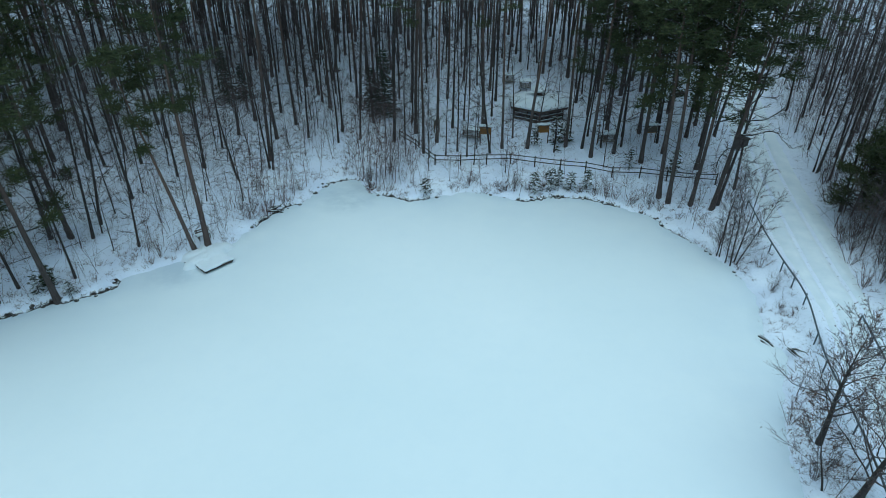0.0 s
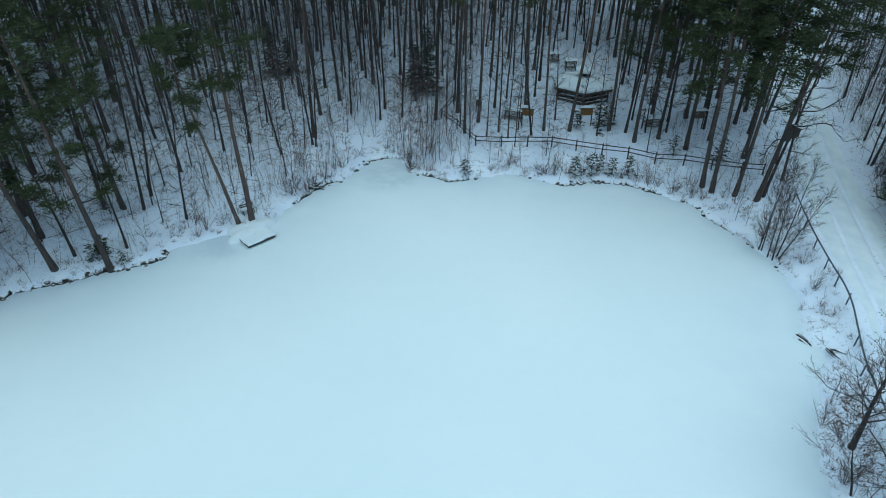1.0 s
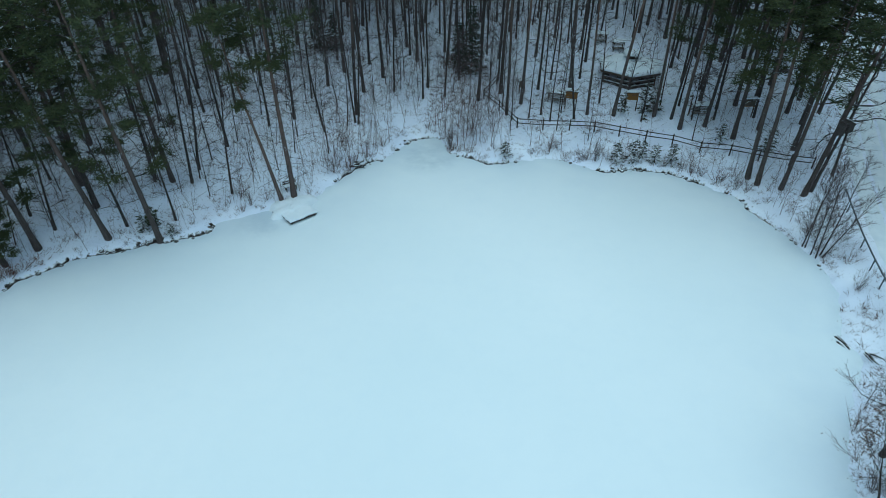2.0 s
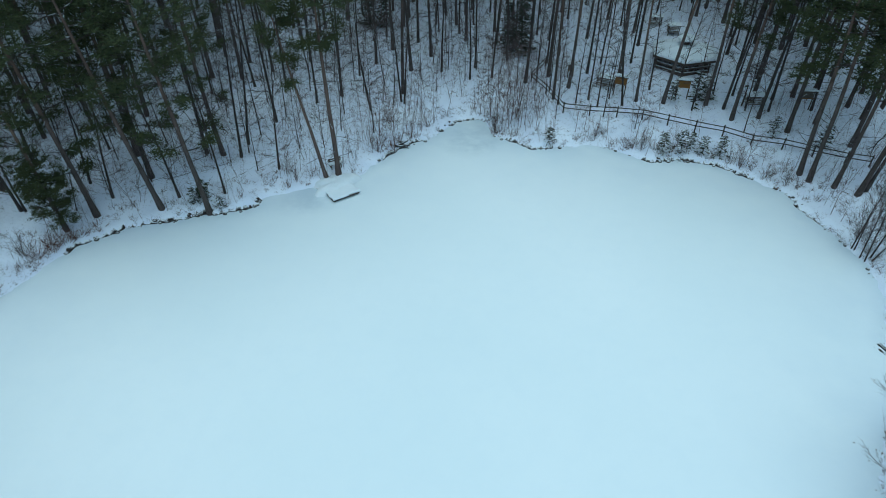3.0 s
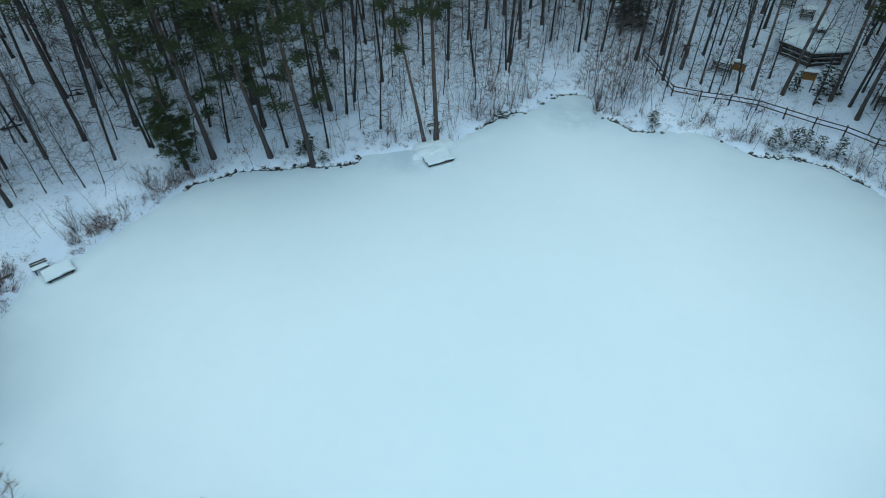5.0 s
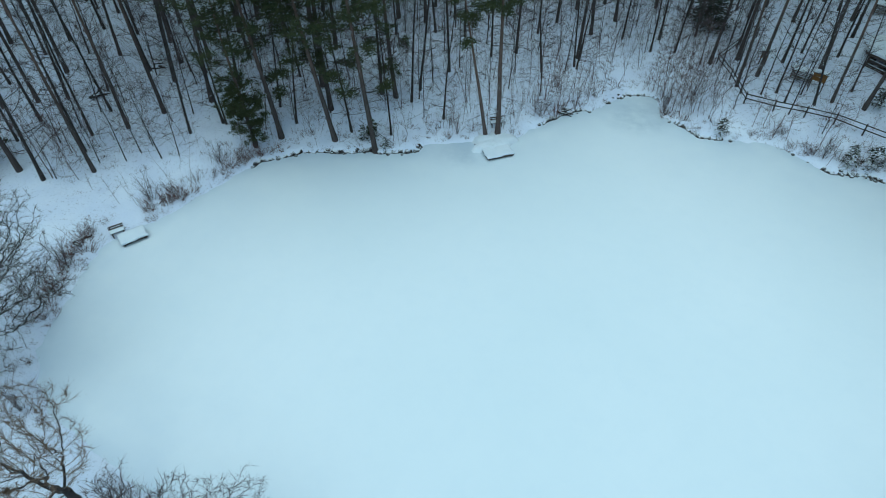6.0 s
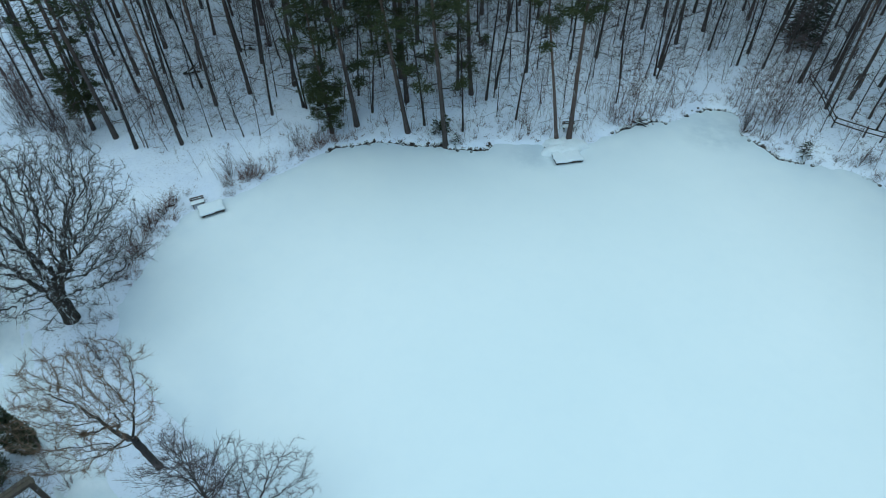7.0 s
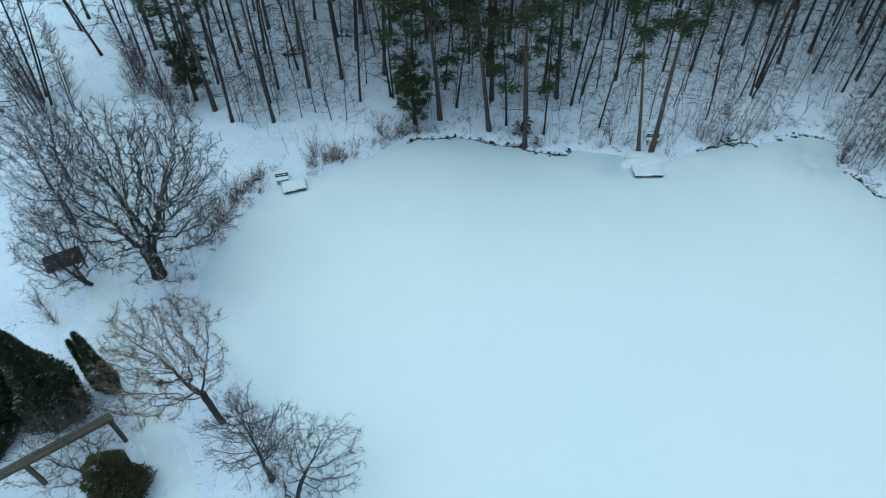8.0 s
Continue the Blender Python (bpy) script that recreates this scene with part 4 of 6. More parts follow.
def back_wood():
    """Close-grown leafless trees behind the pavilion and the northern bank."""
    protos = []
    for seed in (110, 111, 112):
        t, c = bare_meshes(seed, h=16, r=0.10, start=0.12, limbs=20, reach=2.4, twig=2, sides=5, ends=20)
        protos.append([(*t.arrays(), GREY_BARK), (*c.arrays(), TWIG)])
    poses = []
    for x, y in scatter(rng, -40, 27, 60, 92, 900, 1.7):
        poses.append((int(rng.integers(0, 3)), stand(x, y, (rng.normal() * 0.03, rng.normal() * 0.03), rng.uniform(0.7, 1.1), rng.uniform(0, 6.28))))
    joined("back_wood", protos, poses, "close-grown leafless trees in the wood's depth", "forest")


back_wood()


def east_stand():
    """The leafless stand east of the road is denser than the rest."""
    protos = []
    for seed in (107, 108, 109):
        t, c = bare_meshes(seed, h=15, r=0.085, start=0.10, limbs=26, reach=2.3, twig=3, sides=5, ends=18)
        protos.append([(*t.arrays(), GREY_BARK), (*c.arrays(), TWIG)])
    poses = []
    for x, y in scatter(rng, 25, 46, 30, 84, 900, 1.5):
        poses.append((int(rng.integers(0, 3)), stand(x, y, (rng.normal() * 0.03, rng.normal() * 0.03), rng.uniform(0.6, 1.0), rng.uniform(0, 6.28))))
    joined("leafless_stand", protos, poses, "dense stand of slender leafless trees beyond the road", "forest")


east_stand()


def sapling_proto(seed, h, mat):
    rng = np.random.default_rng(seed)
    m = Grown()
    line = wander((0, 0, -0.1), (rng.normal() * 0.1, rng.normal() * 0.1, 1), h, 4, 0.09, rng, 0.07)
    m.tube(line, np.linspace(0.014, 0.004, 5), 3)
    n = 34
    u = rng.uniform(0.2, 0.98, n)
    at = np.array([along(line, v) for v in u])
    a = rng.uniform(0, 6.28, n)
    way = np.stack([np.cos(a), np.sin(a), rng.uniform(0.0, 1.2, n)], 1)
    m.blades(at, way, h * (1.15 - u) * rng.uniform(0.16, 0.42, n), np.full(n, 0.0055), rng)
    return [(*m.arrays(), mat)]


def tuft_proto(seed, mat):
    rng = np.random.default_rng(seed)
    m = Grown()
    n = 14
    a = rng.uniform(0, 6.28, n)
    w = np.stack([np.cos(a) * 0.7, np.sin(a) * 0.7, rng.uniform(0.3, 1.4, n)], 1)
    m.blades(rng.normal(size=(n, 3)) * (0.08, 0.08, 0.0), w, rng.uniform(0.2, 0.5, n), np.full(n, 0.008), rng)
    return [(*m.arrays(), mat)]


def undergrowth():
    protos = [sapling_proto(200 + k, h, BRUSH if k % 3 else TWIG) for k, h in enumerate((1.6, 2.2, 3.0, 3.6, 4.4, 5.4, 2.6, 3.3))]
    r = np.random.default_rng(17)
    n = 25000
    x, y = r.uniform(-62, 44, n), r.uniform(8, 78, n)
    d, ro = bank_distance(x, y), road_offset(x, y)
    z = ground_height(x, y)
    clump = (wave(x, y, 13.0, 4.0) + 1) / 2
    keep = np.full(n, 0.10) + 0.26 * clump
    keep = np.where((d < 6) & (x < -2), keep + 0.1, keep)
    thicket = ((x + 12.5) ** 2 / 16 + (y - 40.5) ** 2 / 20 < 1) | ((x + 5.0) ** 2 / 7 + (y - 46.6) ** 2 / 6 < 1)
    keep = np.where(thicket, 0.85, keep)
    keep = np.where((x < -30) & (y < 27) & (d > 2.2) & (d < 7.5), keep * 0.12, keep)
    keep = np.where((x > 25) & (y > 28) & (ro > 3), keep + 0.45, keep)
    keep = np.where((d < 0.4) | ((np.abs(ro) < 3.0) & (x > 8)) | ((x < -20) & (y < 15)) | ((x > 18) & (y < 26) & (ro < 2)), 0, keep)
    keep = np.where((x > 18.5) & (ro < 0) & (y < 40), keep * 0.15, keep)
    keep = np.where((x > -1) & (x < 16) & (y > 46.5) & (y < 62), keep * 0.25, keep)
    chosen = np.nonzero(r.random(n) < keep)[0]
    poses = []
    for i in chosen:
        m = Matrix.Translation((x[i], y[i], z[i])) @ Matrix.Rotation(r.uniform(0, 6.28), 4, "Z") @ Matrix.Rotation(r.normal() * 0.1, 4, "X") @ Matrix.Scale(r.uniform(0.45, 1.35), 4)
        poses.append((int(r.integers(0, len(protos))), m))
    joined("undergrowth", protos, poses, "thin leafless saplings and brushwood under the trees", "undergrowth")


undergrowth()


def bank_grass():
    protos = [tuft_proto(300 + k, BRUSH) for k in range(5)]
    r = np.random.default_rng(23)
    n = 60000
    x, y = r.uniform(-40, 30, n), r.uniform(0, 60, n)
    d, ro = bank_distance(x, y), road_offset(x, y)
    z = ground_height(x, y)
    clump = (wave(x, y, 4.0, 1.0) + 1) / 2
    p = np.where((d > 0.1) & (d < 3.0), clump ** 2 * (1.25 - d / 3), 0) + np.where((d >= 3) & (y > 15), 0.03, 0)
    p = np.where((np.abs(ro) < 1.8) & (x > 8), 0, p)
    p = np.where((x < -20) & (y < 14) & (d > 2), p * 0.3, p)
    chosen = np.nonzero(r.random(n) < p)[0]
    poses = [(int(r.integers(0, 5)), Matrix.Translation((x[i], y[i], z[i] - 0.03)) @ Matrix.Rotation(r.uniform(0, 6.28), 4, "Z") @ Matrix.Scale(r.uniform(0.6, 1.4), 4)) for i in chosen]
    joined("dry_grass", protos, poses, "dry brown grass and bramble poking through the bank's snow", "dry grass")


bank_grass()


# ---- broad leafless trees on the open banks ----
def crown_meshes(seed, r, fork, centre, radii, n=500, step=0.25, kill=0.34, reach=1.9, crook=0.2, hollow=0.15, floor=1.2, sag=0.0, twigs=5, twig_len=0.6, power=1.5, stems=1):
    """Tree that grows limb by limb into the free room of its crown. Gives trunk, limbs, twigs and twig ends."""
    rng = np.random.default_rng(seed)
    c, rad3 = np.array(centre, float), np.array(radii, float)
    d = rng.normal(size=(n, 3))
    d /= np.linalg.norm(d, axis=1)[:, None]
    lump = 1 + 0.13 * np.sin(d[:, 0] * 5 + seed) + 0.12 * np.sin(d[:, 1] * 6 + d[:, 2] * 4)
    goal = c + d * rad3 * (rng.uniform(hollow ** 3, 1, n) ** (1 / 3) * lump)[:, None]
    goal = goal[goal[:, 2] > floor]
    nodes, parent = [], []
    for k in range(stems):
        foot = np.array((rng.normal() * 0.16, rng.normal() * 0.16, -0.3)) if stems > 1 else np.array((0, 0, -0.3))
        top = np.array((c[0] * 0.4 * fork / c[2], c[1] * 0.4 * fork / c[2], fork)) + (rng.normal(size=3) * (0.3, 0.3, 0) if stems > 1 else 0)
        m = max(3, int(fork / 0.3))
        for i, u in enumerate(np.linspace(0, 1, m + 1)):
            nodes.append(foot + (top - foot) * u + rng.normal(size=3) * (0.025, 0.025, 0) * (0 < i))
            parent.append(-1 if i == 0 else len(nodes) - 2)
    tips = [i for i in range(len(nodes)) if i not in parent]
    alive = np.ones(len(goal), bool)
    near, dist = np.full(len(goal), tips[0]), np.full(len(goal), 1e9)
    for i in tips:
        e = np.linalg.norm(goal - nodes[i], axis=1)
        near, dist = np.where(e < dist, i, near), np.minimum(e, dist)
    drift = {}
    for turn in range(90):
        use = alive & (dist < max(reach, 5.5 - turn * 0.5))
        if not use.any():
            break
        fresh = []
        for i in np.unique(near[use]):
            pull = goal[use & (near == i)] - nodes[i]
            w = unit((pull / np.linalg.norm(pull, axis=1)[:, None]).mean(0))
            old = drift.get(parent[i], w)
            w = unit(w + 0.55 * old + rng.normal(size=3) * crook + np.array((0, 0, -sag)))
            drift[int(i)] = w
            fresh.append((nodes[i] + w * step, int(i)))
        for p, i in fresh:
            nodes.append(p)
            parent.append(i)
            e = np.linalg.norm(goal - p, axis=1)
            better = e < dist
            near[better] = len(nodes) - 1
            dist = np.minimum(e, dist)
        alive &= dist > kill
        if len(nodes) > 7000:
            break
    nodes = np.array(nodes)
    count = np.zeros(len(nodes))
    kids = collections.defaultdict(list)
    for i in range(len(nodes) - 1, -1, -1):
        count[i] = max(count[i], 1)
        if parent[i] >= 0:
            count[parent[i]] += count[i]
            kids[parent[i]].append(i)
    most = max(count[i] for i in range(len(nodes)) if parent[i] < 0)
    size = np.maximum(r * (count / most) ** (1 / power), 0.0045)
    trunk, limbs, fine = Grown(), Grown(), Grown()
    work = [(None, i) for i in range(len(nodes)) if parent[i] < 0]
    while work:
        before, i = work.pop()
        run = [] if before is None else [before]
        while True:
            run.append(i)
            if not kids[i]:
                break
            heir = max(kids[i], key=lambda k: count[k])
            work += [(i, k) for k in kids[i] if k != heir]
            i = heir
        line, rr = nodes[run], size[run].copy()
        if before is not None:
            rr[0] = min(rr[0], rr[1] * 1.15)
        else:
            rr[0] *= 1.5
            rr[1] *= 1.15
        cut = 0
        if before is None:
            cut = next((j for j, q in enumerate(run) if len(kids[q]) > 1), len(run) - 1)
            ends_at = min(1.0, 1.2 * rr[cut + 1] / rr[cut]) if cut + 1 < len(rr) else 0.6
            trunk.tube(line[:cut + 1], rr[:cut + 1] * np.linspace(1.0, ends_at, cut + 1), 10)
            line, rr = line[cut:], rr[cut:]
        thick = int((rr > 0.014).sum())
        if thick > 1:
            limbs.tube(line[:thick], rr[:thick], 7 if rr[0] > 0.08 else 5)
        if len(line) - max(thick - 1, 0) > 1:
            fine.tube(line[max(thick - 1, 0):], rr[max(thick - 1, 0):], 3)
    thin = np.nonzero((size < 0.05) & (np.array(parent) >= 0))[0]
    pick = np.repeat(thin, twigs)
    seg = nodes[pick] - nodes[np.array(parent)[pick]]
    way = seg / (np.linalg.norm(seg, axis=1)[:, None] + 1e-9) + rng.normal(size=seg.shape) * 0.5 + np.array((0, 0, 0.1 - sag * 2))
    fine.blades(nodes[pick] - seg * rng.uniform(0, 1, (len(pick), 1)), way, twig_len * rng.uniform(0.3, 1.2, len(pick)), np.full(len(pick), 0.0058), rng)
    return trunk, limbs, fine, nodes[thin]


def limbed_meshes(seed, h, r, start, limbs=24, reach=2.2, rise=0.7, stems=1, splay=0.0, lean=(0.0, 0.0), sub=8, twigs=7, droop=0.0, fork=0.5):
    """Tree with straight leaders and rising limbs that branch twice. Gives trunk, limbs, twigs and twig ends."""
    rng = np.random.default_rng(seed)
    trunk, wood, fine = Grown(), Grown(), Grown()
    ends = []
    foot = np.array((0, 0, -0.3))
    split = np.array((lean[0] * fork, lean[1] * fork, fork))
    if stems > 1:
        trunk.tube([foot, foot * 0.3 + split * 0.5, split], (r * 1.9, r * 1.5, r * 1.35), 10)
    for k in range(stems):
        a = k * 6.28 / stems + seed
        out = splay if stems > 1 else 0.0
        way = np.array((lean[0] + math.cos(a) * out, lean[1] + math.sin(a) * out, 1.0))
        top = h * (1.0 if k == 0 else rng.uniform(0.75, 0.95))
        line = wander(split - way * 0.15 if stems > 1 else foot, way, top, 12, 0.035, rng, 0.02)
        t = np.linspace(0, 1, 13)
        rad = np.maximum(r * (1 - t) ** 1.25, 0.009)
        if stems == 1:
            rad[0] *= 1.4
        cut = 5
        (trunk if stems == 1 else wood).tube(line[:cut + 1], rad[:cut + 1], 9)
        wood.tube(line[cut:], rad[cut:], 7)
        for i in range(limbs):
            u = start + (0.98 - start) * (i + rng.uniform(0, 0.9)) / limbs
            b = i * 2.4 + rng.uniform(-0.6, 0.6)
            side = np.array((math.cos(b), math.sin(b), rise * rng.uniform(0.5, 1.3)))
            l = reach * (1.2 - 0.95 * u) * rng.uniform(0.65, 1.2)
            limb = wander(along(line, u), side, l, 6, 0.19, rng, 0.03 - droop)
            lr = max(r * 0.3 * (1.15 - u), 0.011)
            wood.tube(limb, np.linspace(lr, 0.0055, 7), 4)
            for j in range(sub):
                v = rng.uniform(0.2, 1.0)
                q = along(limb, v)
                w2 = unit(unit(side) + rng.normal(size=3) * 0.55 + np.array((0, 0, 0.15 - droop)))
                l2 = l * rng.uniform(0.22, 0.5) * (1.2 - 0.5 * v)
                branch = wander(q, w2, l2, 4, 0.16, rng, 0.03 - droop)
                fine.tube(branch, np.linspace(0.0085, 0.0045, 5), 3)
                at = np.array([along(branch, c) for c in rng.uniform(0.15, 1, twigs)])
                fine.blades(at, w2 + rng.normal(size=(twigs, 3)) * 0.55 - np.array((0, 0, droop)), l2 * rng.uniform(0.2, 0.6, twigs), np.full(twigs, 0.0062), rng)
                ends.append(branch[-1])
    return trunk, wood, fine, np.array(ends)


def broad_tree(name, label, seed, x, y, bark_mat, twig_mat, leaf=0, grow=crown_meshes, **kw):
    trunk, limbs, fine, ends = grow(seed, **kw)
    root = new(name)
    child("trunk", trunk.data("trunk", bark_mat), root)
    child("crown", two_tone("crown", limbs, bark_mat, fine, twig_mat), root)
    if leaf:
        rng = np.random.default_rng(seed + 1)
        m = Grown()
        at = ends[rng.integers(0, len(ends), leaf)] + rng.normal(size=(leaf, 3)) * 0.12
        m.blades(at, rng.normal(size=(leaf, 3)) + (0, 0, -0.4), rng.uniform(0.06, 0.12, leaf), rng.uniform(0.02, 0.034, leaf), rng)
        child("withered_foliage", m.data("dry_leaves", DRY_LEAF, False), root, "withered brown leaves")
    root.matrix_world = stand(x, y)
    return tagged(root, label, "tree")


broad_tree("oak_tree", "old spreading oak, leafless, snow on its crooked limbs", 401, -29.3, 3.7, OAK_BARK, SNOWY_TWIG,
           r=0.4, fork=2.0, centre=(0.2, 1.3, 6.7), radii=(4.6, 4.6, 4.8), n=4200, kill=0.29, crook=0.3, floor=1.7, twigs=9, twig_len=0.45, power=1.9)
broad_tree("willow_tree", "leafless willow with golden brown twigs by the ice", 422, -17.8, 1.7, GREY_BARK, GOLD_TWIG,
           r=0.16, fork=2.6, centre=(-0.8, -0.9, 5.7), radii=(2.8, 2.8, 3.1), n=2000, kill=0.32, step=0.2, crook=0.12, floor=2.4, sag=-0.02, twigs=10, twig_len=0.42)
broad_tree("bare_tree", "leafless tree with a straight trunk on the icy bank", 433, -13.6, 1.9, GREY_BARK, TWIG,
           grow=limbed_meshes, h=7.8, r=0.14, start=0.30, limbs=44, reach=3.3, rise=0.8, sub=12, twigs=9)
broad_tree("bare_tree", "small leafless tree leaning out over the ice", 434, -12.1, 2.2, GREY_BARK, TWIG,
           r=0.10, fork=0.5, centre=(0.4, 1.3, 2.9), radii=(2.4, 2.2, 1.9), n=1500, kill=0.26, step=0.2, crook=0.12, floor=0.8, twigs=6, twig_len=0.36, stems=2)
broad_tree("bare_tree", "leafless tree on the bank with a few withered leaves", 405, 16.7, 18.9, GREY_BARK, TWIG, leaf=600,
           grow=limbed_meshes, h=7.0, r=0.15, start=0.26, limbs=42, reach=3.3, rise=1.0, sub=12, twigs=8)
broad_tree("oak_tree", "young oak still holding withered brown leaves", 406, 16.5, 15.8, GREY_BARK, TWIG, leaf=2200,
           grow=limbed_meshes, h=6.8, r=0.16, start=0.2, limbs=42, reach=3.6, rise=0.9, sub=12, twigs=8)
broad_tree("bare_tree", "thin leaning tree with withered leaves on the bank", 409, 15.7, 16.5, GREY_BARK, TWIG, leaf=500,
           grow=limbed_meshes, h=4.8, r=0.055, start=0.22, limbs=26, reach=2.0, rise=0.7, lean=(-0.2, 0.2), sub=9, twigs=8)
broad_tree("bare_tree", "leafless tree beside the weathered board", 407, -31.6, 0.4, GREY_BARK, TWIG,
           r=0.12, fork=1.0, centre=(0.0, -0.3, 3.7), radii=(2.3, 2.3, 2.9), n=1800, kill=0.25, step=0.2, crook=0.2, floor=0.9, twigs=8, twig_len=0.4, stems=2)
broad_tree("bare_tree", "leafless tree at the edge of the field", 408, -37.5, 1.6, GREY_BARK, TWIG,
           r=0.18, fork=1.6, centre=(0.0, 0.3, 5.0), radii=(3.0, 3.0, 3.9), n=2700, kill=0.28, step=0.22, crook=0.22, floor=1.4, twigs=6, twig_len=0.45)
broad_tree("bare_tree", "low twiggy tree in the hedge by the timber gate", 410, -19.6, -4.0, GREY_BARK, TWIG,
           r=0.055, fork=0.5, centre=(-0.4, 0.0, 2.2), radii=(2.6, 2.4, 1.8), n=1600, kill=0.26, step=0.2, crook=0.14, floor=0.5, twigs=6, twig_len=0.4, stems=2)
broad_tree("bare_tree", "leafless tree at the edge of the field", 412, -42.0, 3.0, GREY_BARK, TWIG,
           r=0.14, fork=1.2, centre=(0.0, 0.2, 4.6), radii=(2.1, 2.1, 3.6), n=2100, kill=0.27, step=0.22, crook=0.2, floor=1.2, twigs=7, twig_len=0.45)


def thuja(label, seed, x, y, h, w, blunt=0.8, mat=None):
    """Clipped evergreen: dense flat sprays over a tapering body, uneven outline."""
    rng = np.random.default_rng(seed)
    root = new("thuja")
    t = Grown()
    t.tube(*trunk_line(h * 0.9, 0.07, rng, steps=6), 7)
    for _ in range(60):
        u = rng.uniform(0.1, 0.95)
        a = rng.uniform(0, 6.28)
        t.tube(wander((0, 0, u * h * 0.85), (math.cos(a), math.sin(a), 0.9), w * 0.4 * (1 - u) + 0.1, 3, 0.1, rng), (0.02, 0.015, 0.01, 0.005), 3)
    child("trunk", t.data("thuja_trunk", GREY_BARK), root)
    n = int(6500 * h * w / 4)
    u = rng.uniform(0, 1, n) ** 0.8
    a = rng.uniform(0, 6.28, n)
    prof = (1 - u) ** blunt * np.minimum(1, 0.55 + u * 3)
    lump = 1 + 0.16 * np.sin(a * 3 + u * 9 + seed) + 0.1 * np.sin(a * 7 - u * 17)
    rr = w / 2 * prof * lump * rng.uniform(0.72, 1.04, n)
    at = np.stack([np.cos(a) * rr, np.sin(a) * rr, u * h * 0.97], 1)
    way = np.stack([np.cos(a) * 0.7, np.sin(a) * 0.7, rng.uniform(0.4, 1.3, n)], 1) + rng.normal(size=(n, 3)) * 0.3
    f = Grown()
    f.blades(at, way, rng.uniform(0.09, 0.22, n), rng.uniform(0.022, 0.046, n), rng)
    inner = []
    for k in range(9):
        v = k / 8
        inner.append((0, 0, v * h * 0.94))
    f.tube(inner, [max(w / 2 * 0.72 * (1 - k / 8) ** blunt * min(1, 0.55 + k / 8 * 3), 0.02) for k in range(9)], 12)
    child("foliage", f.data("thuja_foliage", mat or DARK_THUJA, False), root)
    root.matrix_world = stand(x, y)
    return tagged(root, label, "thuja", "thujas by the gate")


thuja("tall dense dark green thuja beside the timber gate", 501, -23.4, -3.8, 7.2, 3.2)
thuja("tall dense dark green thuja beside the timber gate", 502, -25.2, -5.8, 6.6, 3.2)
thuja("tall dense dark green thuja beside the timber gate", 505, -23.9, -7.2, 5.2, 2.8)
thuja("narrow dark green thuja at the side of the path", 503, -23.2, -1.5, 5.1, 1.0, 0.75)
thuja("narrow dark green thuja at the side of the path", 506, -23.7, -1.9, 4.3, 0.7, 0.8)
thuja("round clipped green thuja next to the gate post", 504, -17.3, -3.3, 3.7, 2.5, 0.35, THUJA_NEEDLE)

# small conifers
SMALL_SPRUCE.plant(7.2, 44.3, size=0.9)
SMALL_SPRUCE.plant(8.6, 44.8, size=1.0)
SMALL_SPRUCE.plant(9.3, 45.3, size=0.7)
SMALL_SPRUCE.plant(10.2, 44.8, size=0.9)
SMALL_SPRUCE.plant(11.4, 44.6, size=0.9)
SMALL_SPRUCE.plant(-1.4, 44.1, size=0.8)
SMALL_SPRUCE.plant(9.9, 51.4, size=1.3, label="young green conifer beside the orange notice board")
SMALL_SPRUCE.plant(10.7, 51.9, size=1.2, label="young green conifer beside the orange notice board")
SMALL_SPRUCE.plant(8.0, 51.3, size=0.9, label="young green conifer beside the orange notice board")
SMALL_SPRUCE.plant(15.4, 47.3, size=0.9)
SMALL_SPRUCE.plant(18.4, 45.6, size=1.0)
YOUNG_PINE.plant(28.4, 38.0, size=1.2)
YOUNG_PINE.plant(29.6, 36.6, size=1.3)
YOUNG_PINE.plant(30.8, 38.6, size=1.5)
YOUNG_PINE.plant(-23.7, 30.6, size=0.3)

# thicket on the far side of the road
for k, (x, y, s) in enumerate(((26.4, 34.2, 1.2), (27.0, 32.0, 1.3), (26.0, 30.4, 1.1), (28.2, 33.2, 1.4), (27.4, 35.6, 1.4), (28.6, 30.6, 1.3), (27.2, 28.4, 1.2), (29.4, 35.0, 1.4), (29.0, 41.4, 1.2), (29.6, 43.6, 1.2), (25.4, 27.4, 1.0), (30.2, 39.8, 1.5), (26.2, 25.4, 1.1), (28.0, 26.4, 1.2))):
    SHRUB.plant(x, y, size=s, which=2)
for k, (x, y) in enumerate(((26.6, 33.4), (27.4, 33.0), (27.8, 34.6), (28.2, 36.2), (27.0, 37.2), (28.8, 32.4), (29.2, 37.4), (26.8, 30.8), (27.6, 29.6), (28.4, 38.8), (29.8, 31.4), (26.0, 29.0))):
    YOUNG_TREE.plant(x, y, (0.02, 0.0), 0.75 + 0.05 * (k % 4))
for x, y in ((27.8, 31.6), (29.6, 33.6), (28.8, 28.6), (30.8, 31.2), (31.6, 35.4), (30.0, 45.6), (31.4, 41.8)):
    BARE.plant(x, y, (0.03, -0.02), 0.8)

